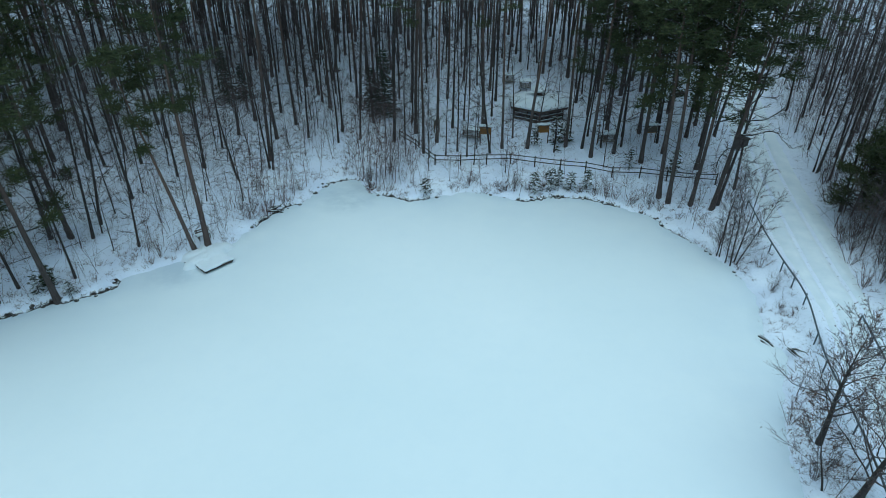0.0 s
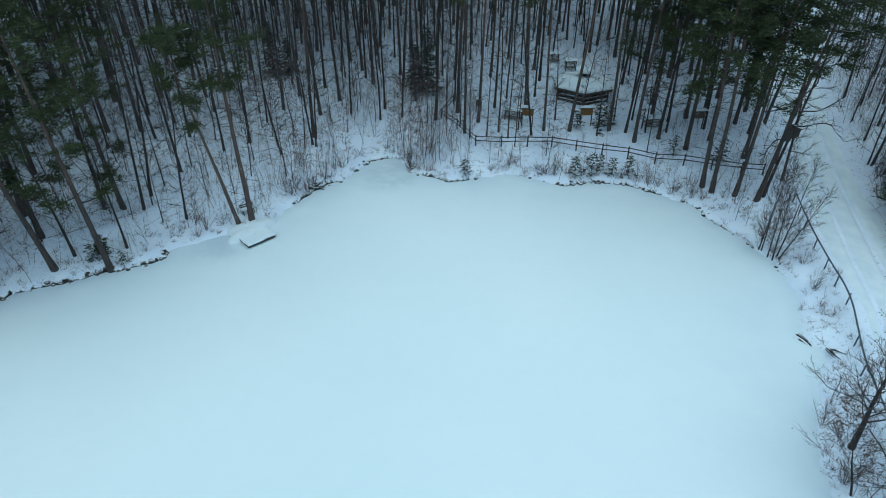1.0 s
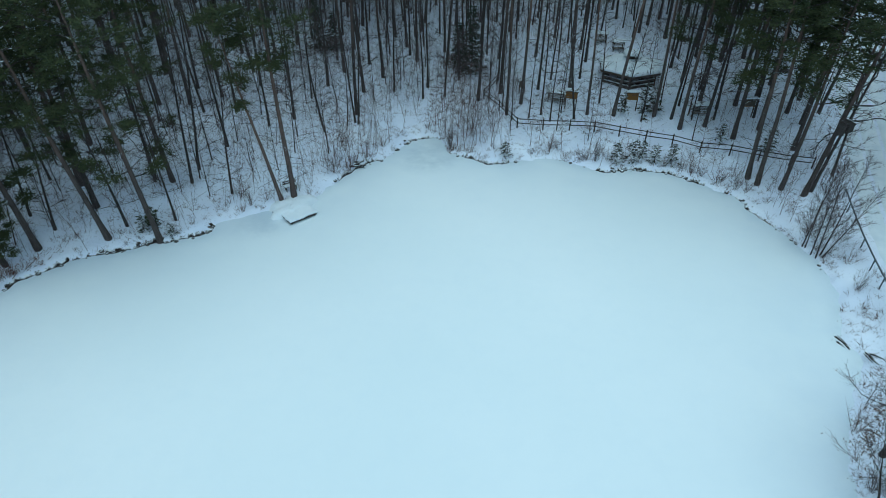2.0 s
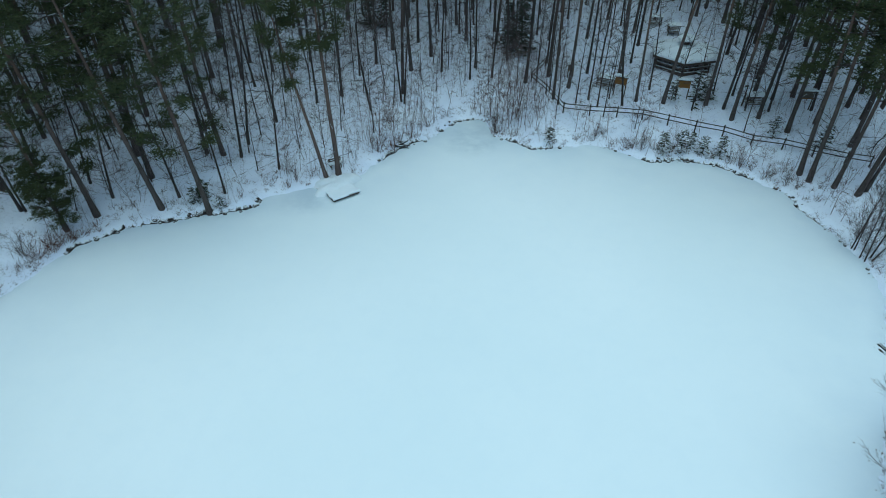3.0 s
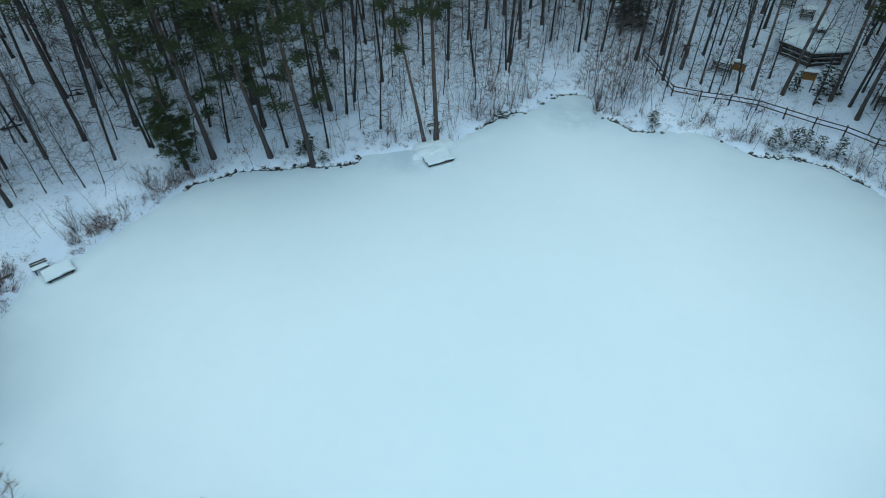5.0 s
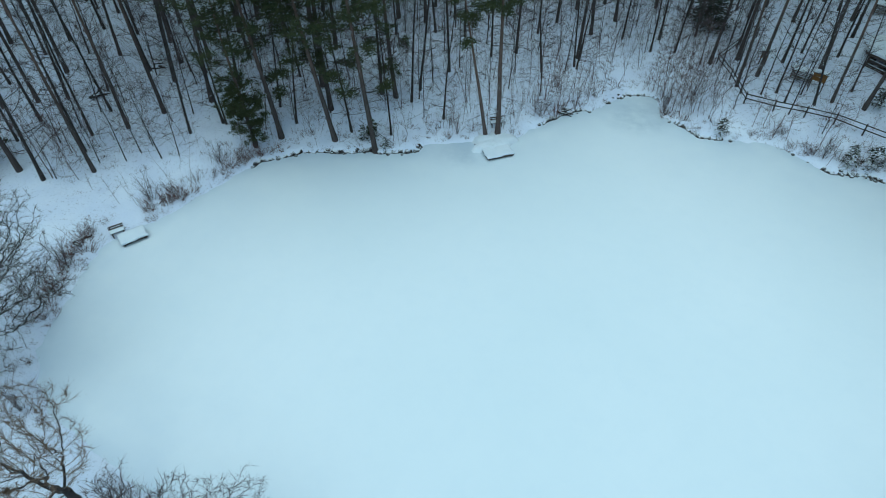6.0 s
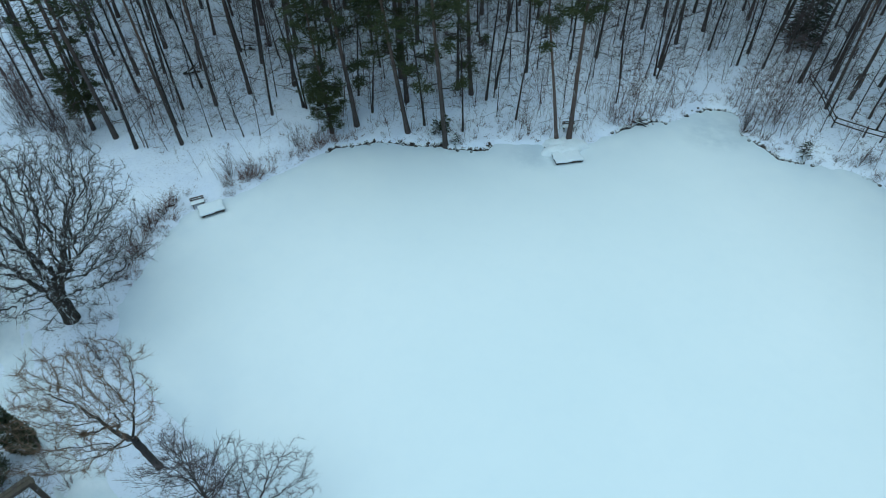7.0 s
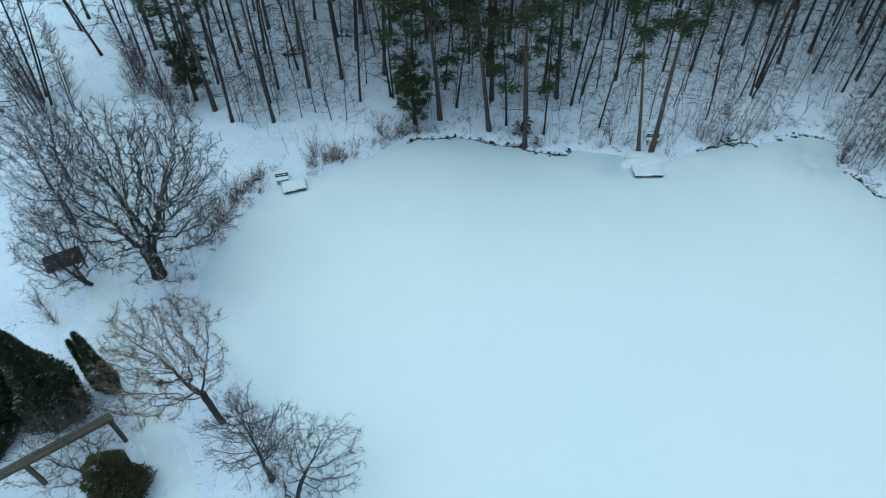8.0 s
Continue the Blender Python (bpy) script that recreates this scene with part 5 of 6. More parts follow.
# shrubs, bank by bank
for x, y, s in ((-5.9, 45.1, 0.9), (-4.2, 44.6, 0.6), (2.1, 45.5, 0.9), (5.0, 44.5, 0.8), (5.6, 44.3, 0.8), (4.4, 45.1, 0.7),
                (12.7, 43.4, 1.0), (14.4, 42.4, 0.8), (15.6, 41.6, 0.7), (-13.0, 41.4, 0.9), (-12.2, 42.2, 1.0), (-14.1, 39.6, 1.0)):
    SHRUB.plant(x, y, size=s)
for x, y, s in ((-31.4, 22.6, 0.8), (-30.6, 24.0, 0.8), (-31.2, 20.2, 0.6), (-31.8, 18.6, 0.8), (-32.4, 17.4, 0.9), (-32.0, 16.6, 0.7), (-33.0, 12.4, 0.8), (-33.6, 13.4, 0.7),
                (-32.2, 10.6, 1.0), (-31.4, 9.4, 1.1), (-30.6, 8.2, 1.1), (-30.2, 6.8, 0.9), (-31.8, 8.0, 1.1), (-32.8, 9.4, 1.2), (-18.6, 34.4, 0.7), (-17.6, 35.0, 0.6)):
    SHRUB.plant(x, y, size=s)
for x, y, s in ((19.9, 30.6, 0.6), (19.6, 29.0, 0.55), (20.2, 33.0, 0.6), (18.7, 36.0, 0.8), (26.2, 35.0, 0.9), (27.0, 36.4, 1.2), (25.4, 32.6, 1.0), (24.8, 30.0, 1.1), (25.6, 28.4, 1.1),
                (27.6, 34.0, 1.3), (28.4, 40.6, 1.2), (16.2, 20.4, 0.8), (15.7, 17.2, 0.9), (-20.2, -1.4, 0.8), (-21.6, -1.6, 0.9), (-26.6, -1.8, 0.7), (-25.6, 3.2, 0.9)):
    SHRUB.plant(x, y, size=s)
for x, y, s in ((-38.0, 0.0, 1.0), (-47.6, 12.4, 1.4), (-49.4, 11.6, 1.5), (-46.0, 12.6, 1.3), (-44.6, 12.0, 1.2), (-51.0, 12.2, 1.2), (-43.4, 12.8, 1.1), (-52.6, 12.8, 1.4), (-45.4, 13.8, 1.0), (-54.6, 13.2, 1.4), (-49.0, 10.8, 1.1), (-29.8, -2.2, 0.7), (-31.6, -2.4, 0.8)):
    SHRUB.plant(x, y, size=s, which=2)
for x, y, s in ((5.2, 45.6, 0.95), (-4.7, 45.0, 1.0), (-2.6, 45.2, 0.7), (0.5, 45.8, 0.8), (-1.2, 44.2, 0.6), (1.2, 46.2, 0.8), (13.2, 43.6, 0.8), (-7.6, 47.6, 0.9), (-3.6, 46.0, 0.9), (3.0, 45.4, 0.7),
                (-19.4, 34.8, 0.8), (-11.0, 45.0, 0.8), (17.8, 38.4, 0.7), (18.2, 37.6, 0.6)):
    SAPLING.plant(x, y, size=s)

for x, y, s, k in ((-49.9, 11.8, 1.3, 0), (-48.1, 12.1, 1.2, 1), (-50.6, 12.6, 1.5, 2), (-47.0, 13.2, 1.3, 0), (-46.2, 12.2, 1.1, 1), (-52.4, 12.4, 1.5, 2), (-39.9, 15.4, 1.3, 2), (-40.8, 17.8, 1.3, 0), (-38.2, 16.2, 0.9, 1), (-44.2, 13.2, 1.0, 1)):
    SAPLING.plant(x, y, size=s, which=k)
for x, y, s, k in ((-5.4, 45.4, 0.9, 0), (-5.9, 46.2, 1.0, 2), (-4.8, 46.2, 0.9, 1), (-6.6, 46.8, 1.1, 2), (-5.2, 47.2, 1.0, 0), (-3.9, 45.8, 0.8, 1), (-7.2, 47.4, 0.9, 0), (-4.4, 47.6, 1.0, 2), (-12.6, 42.6, 0.8, 1), (-13.4, 41.4, 0.8, 0), (-11.6, 43.4, 0.9, 2), (-14.0, 40.2, 0.7, 1), (-13.0, 40.4, 0.8, 2), (-14.6, 41.6, 0.9, 0)):
    SAPLING.plant(x, y, size=s, which=k)
RED_SHRUB = Kind("shrub", "low reddish brown brush at the frozen water's edge", "shrub", "shrubs along the shore", [
    [("bush", shrub_meshes(65, 1.1, 26, 1.3, 16).data("shrub_stems", RED_BRUSH))], [("bush", shrub_meshes(66, 0.9, 24, 1.6, 14).data("shrub_stems", RED_BRUSH))]])
for x, y, s in ((-29.9, 24.6, 1.0), (-29.6, 25.4, 0.9), (-30.3, 23.6, 1.0), (-28.9, 26.3, 0.8), (-30.7, 22.9, 0.8), (-32.3, 12.0, 1.1), (-32.6, 11.2, 1.0), (-31.9, 10.0, 1.1), (-33.2, 12.7, 0.9),
                (-31.0, 19.4, 0.8), (-31.6, 17.8, 1.0), (-32.1, 17.0, 1.0), (-31.2, 18.6, 0.9), (-29.8, 7.6, 1.0), (-31.2, 8.9, 1.1), (-5.6, 44.8, 0.8), (-13.2, 40.6, 0.9), (14.9, 41.6, 0.7), (-19.0, 33.6, 0.5), (-17.9, 34.3, 0.5)):
    RED_SHRUB.plant(x, y, size=s)
for x, y, s, k in ((6.6, 44.4, 0.6, 0), (7.9, 44.6, 0.7, 1), (9.0, 44.6, 0.5, 3), (10.8, 44.3, 0.6, 1), (12.1, 43.9, 0.7, 3), (13.4, 43.2, 0.6, 1), (14.8, 42.6, 0.6, 3), (6.0, 45.4, 0.6, 3), (8.2, 45.9, 0.6, 0),
                   (11.6, 45.6, 0.6, 3), (16.2, 41.2, 0.6, 1), (17.2, 39.8, 0.6, 3), (3.4, 44.9, 0.6, 3), (2.6, 45.9, 0.6, 1), (-8.2, 48.0, 0.7, 3), (-10.2, 46.6, 0.6, 3), (-11.4, 44.2, 0.7, 1), (-21.4, 31.4, 0.5, 3), (-25.4, 29.6, 0.5, 3)):
    SHRUB.plant(x, y, size=s, which=k)
# low green sprays round the foot of the leaning shore pine
for x, y, k in ((-24.2, 30.2, 0.34), (-23.5, 30.5, 0.3), (-22.3, 30.2, 0.26)):
    SMALL_SPRUCE.plant(x, y, size=k * 2.2, label="low green conifer spray at the pine's foot")


# ---- what people have built ----
def part(name, bm, mat, parent=None, label="", smooth=False):
    me = bpy.data.meshes.new(name)
    bmesh.ops.recalc_face_normals(bm, faces=bm.faces[:])
    bm.to_mesh(me)
    bm.free()
    me.materials.append(mat)
    if smooth:
        me.shade_smooth()
    ob = new(name, me)
    ob.parent = parent
    if label:
        tagged(ob, label)
    return ob


def block(size, at=(0, 0, 0), turn=(0, 0, 0), bevel=0.01):
    """A bevelled bar or board."""
    bm = bmesh.new()
    bmesh.ops.create_cube(bm, size=1, matrix=pose(*at, *turn) @ Matrix.Diagonal((*size, 1)))
    if bevel:
        bmesh.ops.bevel(bm, geom=bm.edges[:], offset=min(bevel, min(size) * 0.3), segments=1, affect="EDGES")
    return bm


def pole(a, b, r, r2=None, sides=10):
    """A round bar between two points."""
    a, b = Vector(a), Vector(b)
    bm = bmesh.new()
    m = Matrix.Translation((a + b) / 2) @ (b - a).to_track_quat("Z", "Y").to_matrix().to_4x4()
    bmesh.ops.create_cone(bm, cap_ends=True, segments=sides, radius1=r, radius2=r if r2 is None else r2, depth=(b - a).length, matrix=m)
    return bm


def snow_slab(outline, z, thick, seed, sag=0.05, rim=0.06, cells=18):
    """Lying snow with a rounded, uneven edge over a convex outline."""
    rng = np.random.default_rng(seed)
    o = np.array(outline, float)
    c = o.mean(0)
    bm = bmesh.new()
    per = []
    n = len(o)
    for i in range(n):
        for k in range(cells // n + 1):
            u = k / (cells // n + 1)
            p = o[i] + (o[(i + 1) % n] - o[i]) * u
            per.append(p + (p - c) / np.linalg.norm(p - c) * rng.uniform(-0.03, 0.05))
    rings = []
    for f, h in ((1.0, 0.0), (1.015, thick * 0.55), (0.97, thick * 0.92), (0.8, thick), (0.4, thick * 1.06)):
        rings.append([bm.verts.new((*(c + (p - c) * f), z + h + (rng.uniform(-1, 1) * sag * 0.3 if h else 0))) for p in per])
    for a, b in zip(rings[:-1], rings[1:]):
        for i in range(len(per)):
            j = (i + 1) % len(per)
            bm.faces.new((a[i], a[j], b[j], b[i]))
    bm.faces.new(rings[-1])
    bm.faces.new(rings[0][::-1])
    return bm


def jetty(label, x, y, turn, width, depth, top):
    """Low landing stage: joists, boards, posts in the ice, a slab of snow. Its front edge runs along the local x axis."""
    root = new("jetty")
    for i in range(2):
        part("front_board" if i == 0 else "back_board", block((width, 0.06, 0.10), (0, 0.03 + i * (depth - 0.06), top - 0.075)), FENCE_WOOD, root)
    for sx in (-1, 1):
        part("side_board", block((0.06, depth - 0.14, 0.11), (sx * (width / 2 - 0.03), depth / 2, top - 0.09)), DARK_WOOD, root)
    n = int(width / 0.16)
    for i in range(n):
        part("plank", block((0.145, depth - 0.02, 0.035), (-width / 2 + (i + 0.5) * width / n, depth / 2, top - 0.015)), WOOD, root)
    for sx in (-1, 1):
        for sy in (0.12, depth - 0.12):
            part("post", pole((sx * (width / 2 - 0.14), sy, -0.8), (sx * (width / 2 - 0.14), sy, top - 0.05), 0.06), DARK_WOOD, root)
    w, d = width / 2 + 0.03, depth - 0.02
    part("snow_cover", snow_slab([(-w, -0.03), (w * 0.1, -0.05), (w * 0.2, 0.06), (w, -0.02), (w, d), (-w, d)], top + 0.004, 0.11, int(width * 10), cells=24), CAP, root, "unbroken layer of snow", True)
    root.matrix_world = pose(x, y, 0, 0, 0, turn)
    return tagged(root, label, "jetty", "jetties on the pond")


jetty("low wooden jetty under fresh snow at the pond's edge", -14.45, 33.5, math.degrees(math.atan2(1.43, 1.32)), 2.0, 1.5, 0.21)
jetty("small snow-covered wooden jetty with a bench behind it", -30.52, 14.27, math.degrees(math.atan2(1.37, 0.63)), 1.55, 1.1, 0.24)


def snow_mound():
    """Trodden heap of snow between the jetty and the two pines."""
    bm = bmesh.new()
    rings, n = 7, 26
    rng = np.random.default_rng(77)
    jag = rng.uniform(0.72, 1.15, n)
    prev = None
    for k in range(rings):
        f = 1 - k / rings
        ring = []
        for i in range(n):
            a = i * 6.283 / n
            ring.append(bm.verts.new((math.cos(a) * 1.9 * f * jag[i], math.sin(a) * 1.3 * f * jag[i], 0.5 * (1 - f ** 7) - 0.12 + rng.uniform(-0.08, 0.08))))
        if prev:
            for i in range(n):
                bm.faces.new((prev[i], prev[(i + 1) % n], ring[(i + 1) % n], ring[i]))
        prev = ring
    bm.faces.new(prev)
    ob = part("snow_mound", bm, CAP, smooth=True)
    ob.matrix_world = pose(-15.75, 35.0, 0.05, 0, 0, 47)
    tagged(ob, "trodden mound of snow behind the jetty", "snow mound")


snow_mound()


def bench(label, x, y, turn, length=1.3):
    root = new("bench")
    for sx in (-1, 1):
        for sy in (-0.17, 0.17):
            part("leg", block((0.07, 0.07, 0.44), (sx * (length / 2 - 0.15), sy, 0.2)), DARK_WOOD, root)
        part("back_post", block((0.06, 0.05, 0.5), (sx * (length / 2 - 0.15), 0.24, 0.62), (-10, 0, 0)), DARK_WOOD, root)
    for i in range(3):
        part("seat_slat", block((length, 0.12, 0.04), (0, -0.15 + i * 0.15, 0.44)), DARK_WOOD, root)
    for i in range(2):
        part("back_slat", block((length, 0.03, 0.12), (0, 0.24 + i * 0.03, 0.62 + i * 0.17), (-10, 0, 0)), DARK_WOOD, root)
    w = length / 2 - 0.03
    part("snow_cover", snow_slab([(-w, -0.2), (w, -0.2), (w, 0.2), (-w, 0.2)], 0.464, 0.08, 5, cells=16), CAP, root, "strip of snow on the seat", True)
    root.matrix_world = pose(x, y, g(x, y) - 0.03, 0, 0, turn) @ Matrix.Scale(0.82, 4)
    return tagged(root, label, "bench", "benches by the water")


bench("dark wooden bench with snow on its seat by the jetty", -16.35, 36.5, 40, 1.2)
bench("dark wooden bench with snow on its seat by the jetty", -32.0, 14.2, 62, 1.12)


def timber_fence(points):
    """Two-rail post fence through the given corners."""
    root = new("fence")
    base = Vector((points[0][0], points[0][1], g(*points[0])))
    root.location = base
    k = 0
    for (x0, y0), (x1, y1) in zip(points[:-1], points[1:]):
        n = max(1, round(math.hypot(x1 - x0, y1 - y0) / 2.1))
        for i in range(n):
            a = Vector((x0 + (x1 - x0) * i / n, y0 + (y1 - y0) * i / n, 0))
            b = Vector((x0 + (x1 - x0) * (i + 1) / n, y0 + (y1 - y0) * (i + 1) / n, 0))
            a.z, b.z = g(a.x, a.y), g(b.x, b.y)
            tilt = 0.03 * math.sin(k * 2.3)
            part("post", pole(a - base + Vector((0, 0, -0.25)), a - base + Vector((tilt, 0, 0.98)), 0.06, 0.05, 8), FENCE_WOOD, root)
            for h in (0.5, 0.86):
                dz = 0.02 * math.sin(k * 1.9 + h * 7)
                part("rail", pole(a - base + Vector((0, -0.05, h)), b - base + Vector((0, -0.05, h + dz)), 0.042, 0.036, 8), FENCE_WOOD, root)
            k += 1
    part("post", pole(b - base + Vector((0, 0, -0.25)), b - base + Vector((0, 0, 0.98)), 0.06, 0.05, 8), FENCE_WOOD, root)
    return tagged(root, "dark two-rail wooden fence following the snowy shore", "fence")


timber_fence([(-1.9, 57.5), (-3.0, 55.2), (-3.9, 52.4), (-2.4, 50.2), (-0.7, 47.9), (3.6, 48.0), (7.6, 47.6), (11.7, 46.8), (15.7, 45.3), (19.5, 43.7), (21.0, 43.4)])


def pipe_rail(label, points, heights):
    """Single pipe rail on short posts beside the road."""
    root = new("guard_rail")
    base = Vector((points[0][0], points[0][1], g(*points[0])))
    root.location = base
    line = [Vector((x, y, g(x, y) + h)) - base for (x, y), h in zip(points, heights)]
    cu = bpy.data.curves.new("rail", "CURVE")
    cu.dimensions, cu.bevel_depth, cu.bevel_resolution, cu.resolution_u = "3D", 0.046, 3, 8
    sp = cu.splines.new("NURBS")
    sp.points.add(len(line) - 1)
    for p, v in zip(sp.points, line):
        p.co = (*v, 1)
    sp.use_endpoint_u, sp.order_u = True, 3
    cu.materials.append(STEEL)
    tmp = new("rail_curve", cu)
    me = bpy.data.meshes.new_from_object(tmp.evaluated_get(bpy.context.evaluated_depsgraph_get()))
    bpy.data.objects.remove(tmp)
    rail = new("rail", me)
    rail.parent = root
    for a, b in zip(line[:-1], line[1:]):
        n = max(1, round((b - a).length / 2.2))
        for i in range(n):
            q = a + (b - a) * (i / n)
            z = g(q.x + base.x, q.y + base.y) - base.z
            part("post", pole((q.x, q.y, z - 0.3), (q.x, q.y, q.z), 0.04), STEEL, root)
    return tagged(root, label, "guard rail", "guard rails by the road")


pipe_rail("dark painted pipe guard rail between road and pond", [(21.95, 39.8), (21.3, 36.2), (20.9, 32.0), (20.5, 28.4), (19.7, 25.4), (19.0, 23.2), (17.9, 18.8), (16.95, 15.2), (16.0, 12.0)], [0.75] * 9)
pipe_rail("dark painted pipe guard rail on the far side of the track", [(22.35, 26.3), (21.5, 22.8), (20.6, 19.2), (19.6, 15.0)], [0.75] * 4)


def hexagon(r, z, turn=-90):
    return [(r * math.cos(radians(turn + 60 * i)), r * math.sin(radians(turn + 60 * i)), z) for i in range(6)]


def pavilion(x, y, turn):
    """Open six-sided shelter: floor, posts, rails, snow-laden roof and lantern."""
    root = new("pavilion")
    zg = g(x, y - 2.6)
    bm = bmesh.new()
    lo, hi = [bm.verts.new(v) for v in hexagon(2.75, -0.5)], [bm.verts.new(v) for v in hexagon(2.75, 0.12)]
    bm.faces.new(lo[::-1]), bm.faces.new(hi)
    for i in range(6):
        bm.faces.new((lo[i], lo[(i + 1) % 6], hi[(i + 1) % 6], hi[i]))
    part("floor", bm, DARK_WOOD, root)
    h = hexagon(2.6, 0.12)
    for i in range(6):
        a, b = Vector(h[i]), Vector(h[(i + 1) % 6])
        part("post", block((0.14, 0.14, 1.15), (a.x, a.y, 0.62), (0, 0, -90 + 60 * i)), DARK_WOOD, root)
        mid = (a + b) / 2
        ang = math.degrees(math.atan2(b.y - a.y, b.x - a.x))
        part("mid_post", block((0.1, 0.1, 1.1), (mid.x, mid.y, 0.6), (0, 0, ang)), DARK_WOOD, root)
        for z in (0.22, 0.62):
            bar = part("rail", block(((b - a).length - 0.1, 0.05, 0.13), (mid.x * 1.03, mid.y * 1.03, z), (0, 0, ang)), DARK_WOOD, root)
            part("snow_strip", block(((b - a).length - 0.2, 0.10, 0.05), (mid.x * 1.035, mid.y * 1.035, z + 0.092), (0, 0, ang), 0.02), CAP, bar, "snow lying on the rail")
        part("bench", block(((b - a).length - 0.5, 0.4, 0.06), (mid.x * 0.86, mid.y * 0.86, 0.45), (0, 0, ang)), DARK_WOOD, root)
        part("eave_board", block((3.05, 0.05, 0.16), (mid.x * 1.165, mid.y * 1.165, 1.13), (0, 0, ang)), DARK_WOOD, root)
    # roof: six thick panels, each under snow
    eave, top = hexagon(3.08, 1.2), hexagon(0.5, 1.78)
    for i in range(6):
        j = (i + 1) % 6
        for name, mat, dz, t, out in (("roof_panel", DARK_WOOD, 0.0, 0.06, 1.0), ("roof_snow", CAP, 0.065, 0.14, 0.995)):
            bm = bmesh.new()
            q = [Vector(eave[i]), Vector(eave[j]), Vector(top[j]), Vector(top[i])]
            q = [Vector((v.x * out, v.y * out, v.z + dz)) for v in q]
            a = [bm.verts.new(v) for v in q]
            b = [bm.verts.new(v + Vector((0, 0, t))) for v in q]
            bm.faces.new(a[::-1]), bm.faces.new(b)
            for k in range(4):
                bm.faces.new((a[k], a[(k + 1) % 4], b[(k + 1) % 4], b[k]))
            if mat is CAP:
                bmesh.ops.subdivide_edges(bm, edges=bm.edges[:], cuts=5, use_grid_fill=True)
                for v in bm.verts:
                    v.co.z += 0.03 * noise.noise(v.co * 1.7 + Vector((i * 3, 0, 0)))
            part(name, bm, mat, root, "thick snow on the roof" if mat is CAP else "", mat is CAP)
    lantern = part("lantern", pole((0, 0, 1.78), (0, 0, 2.36), 0.38, 0.34, 6), DARK_WOOD, root)
    bm = bmesh.new()
    bmesh.ops.create_uvsphere(bm, u_segments=18, v_segments=9, radius=0.8, matrix=Matrix.Translation((0, 0, 2.4)) @ Matrix.Diagonal((1, 1, 0.42, 1)))
    for v in bm.verts:
        v.co.z = max(v.co.z, 2.36)
    part("snow_cap", bm, CAP, lantern, "rounded cap of snow", True)
    root.matrix_world = pose(x, y, zg, 0, 0, turn)
    return tagged(root, "six-sided dark wooden pavilion under a snowy roof", "pavilion")


pavilion(9.0, 57.75, -2)


def notice_board(label, x, y, turn, w=0.95, h=0.62, mat=None, up=1.05):
    root = new("notice_board")
    for sx in (-1, 1):
        part("post", block((0.08, 0.08, up + h + 0.4), (sx * (w / 2 - 0.02), 0.06, (up + h) / 2 - 0.2)), DARK_WOOD, root)
    panel = part("panel", block((w, 0.05, h), (0, 0, up + h / 2)), mat or ORANGE_WOOD, root)
    part("ledge", block((w + 0.06, 0.09, 0.05), (0, 0, up + 0.01)), ORANGE_WOOD, panel)
    part("roof", block((w + 0.25, 0.42, 0.05), (0, 0.04, up + h + 0.06), (8, 0, 0)), DARK_WOOD, root)
    k = (w + 0.2) / 2
    part("snow_cap", snow_slab([(-k, -0.15), (k, -0.15), (k, 0.22), (-k, 0.22)], up + h + 0.08, 0.11, 9, cells=16), CAP, root, "snow on the little roof", True)
    root.matrix_world = pose(x, y, g(x, y), 0, 0, turn)
    return tagged(root, label, "notice board", "notice boards in the wood")


notice_board("orange stained wooden notice board with snow on top", 3.65, 51.2, -12)
notice_board("orange stained wooden notice board between young conifers", 8.75, 51.5, 6)
notice_board("brown wooden notice board half hidden behind pine trunks", 18.1, 51.1, 10, 0.9, 0.6, BEAM_WOOD)
notice_board("small brown wooden sign near the fence corner", -0.6, 53.3, 20, 0.5, 0.55, BEAM_WOOD, 0.65)


def roofed_bench(label, x, y, turn, w=1.7):
    """Bench under its own little roof."""
    root = new("roofed_bench")
    for sx in (-1, 1):
        for sy in (-0.35, 0.35):
            part("post", block((0.08, 0.08, 1.55), (sx * (w / 2 - 0.05), sy, 0.7)), DARK_WOOD, root)
    for i in range(3):
        part("seat_slat", block((w - 0.1, 0.12, 0.04), (0, -0.12 + i * 0.15, 0.45)), WOOD, root)
        part("back_slat", block((w - 0.1, 0.03, 0.11), (0, 0.3, 0.6 + i * 0.17)), WOOD, root)
    part("front_slat", block((w - 0.1, 0.04, 0.1), (0, -0.33, 0.42)), WOOD, root)
    for s in (-1, 1):
        part("roof_board", block((w + 0.2, 0.62, 0.04), (0, s * 0.27, 1.58), (-s * 22, 0, 0)), DARK_WOOD, root)
        part("roof_snow", block((w + 0.16, 0.6, 0.10), (0, s * 0.27, 1.655), (-s * 22, 0, 0), 0.04), CAP, root, "thick snow on the roof")
    root.matrix_world = pose(x, y, g(x, y) - 0.05, 0, 0, turn) @ Matrix.Diagonal((0.9, 0.86, 0.66, 1))
    return tagged(root, label, "roofed bench", "roofed benches round the pavilion")


roofed_bench("weathered wooden bench under a small snowy roof", 2.5, 52.5, -10)
roofed_bench("weathered wooden bench under a small snowy roof", 14.3, 51.0, 8)
roofed_bench("weathered wooden bench under a small snowy roof", 8.5, 64.0, 4, 1.2)
roofed_bench("weathered wooden bench under a small snowy roof", 6.9, 66.2, 0, 1.3)


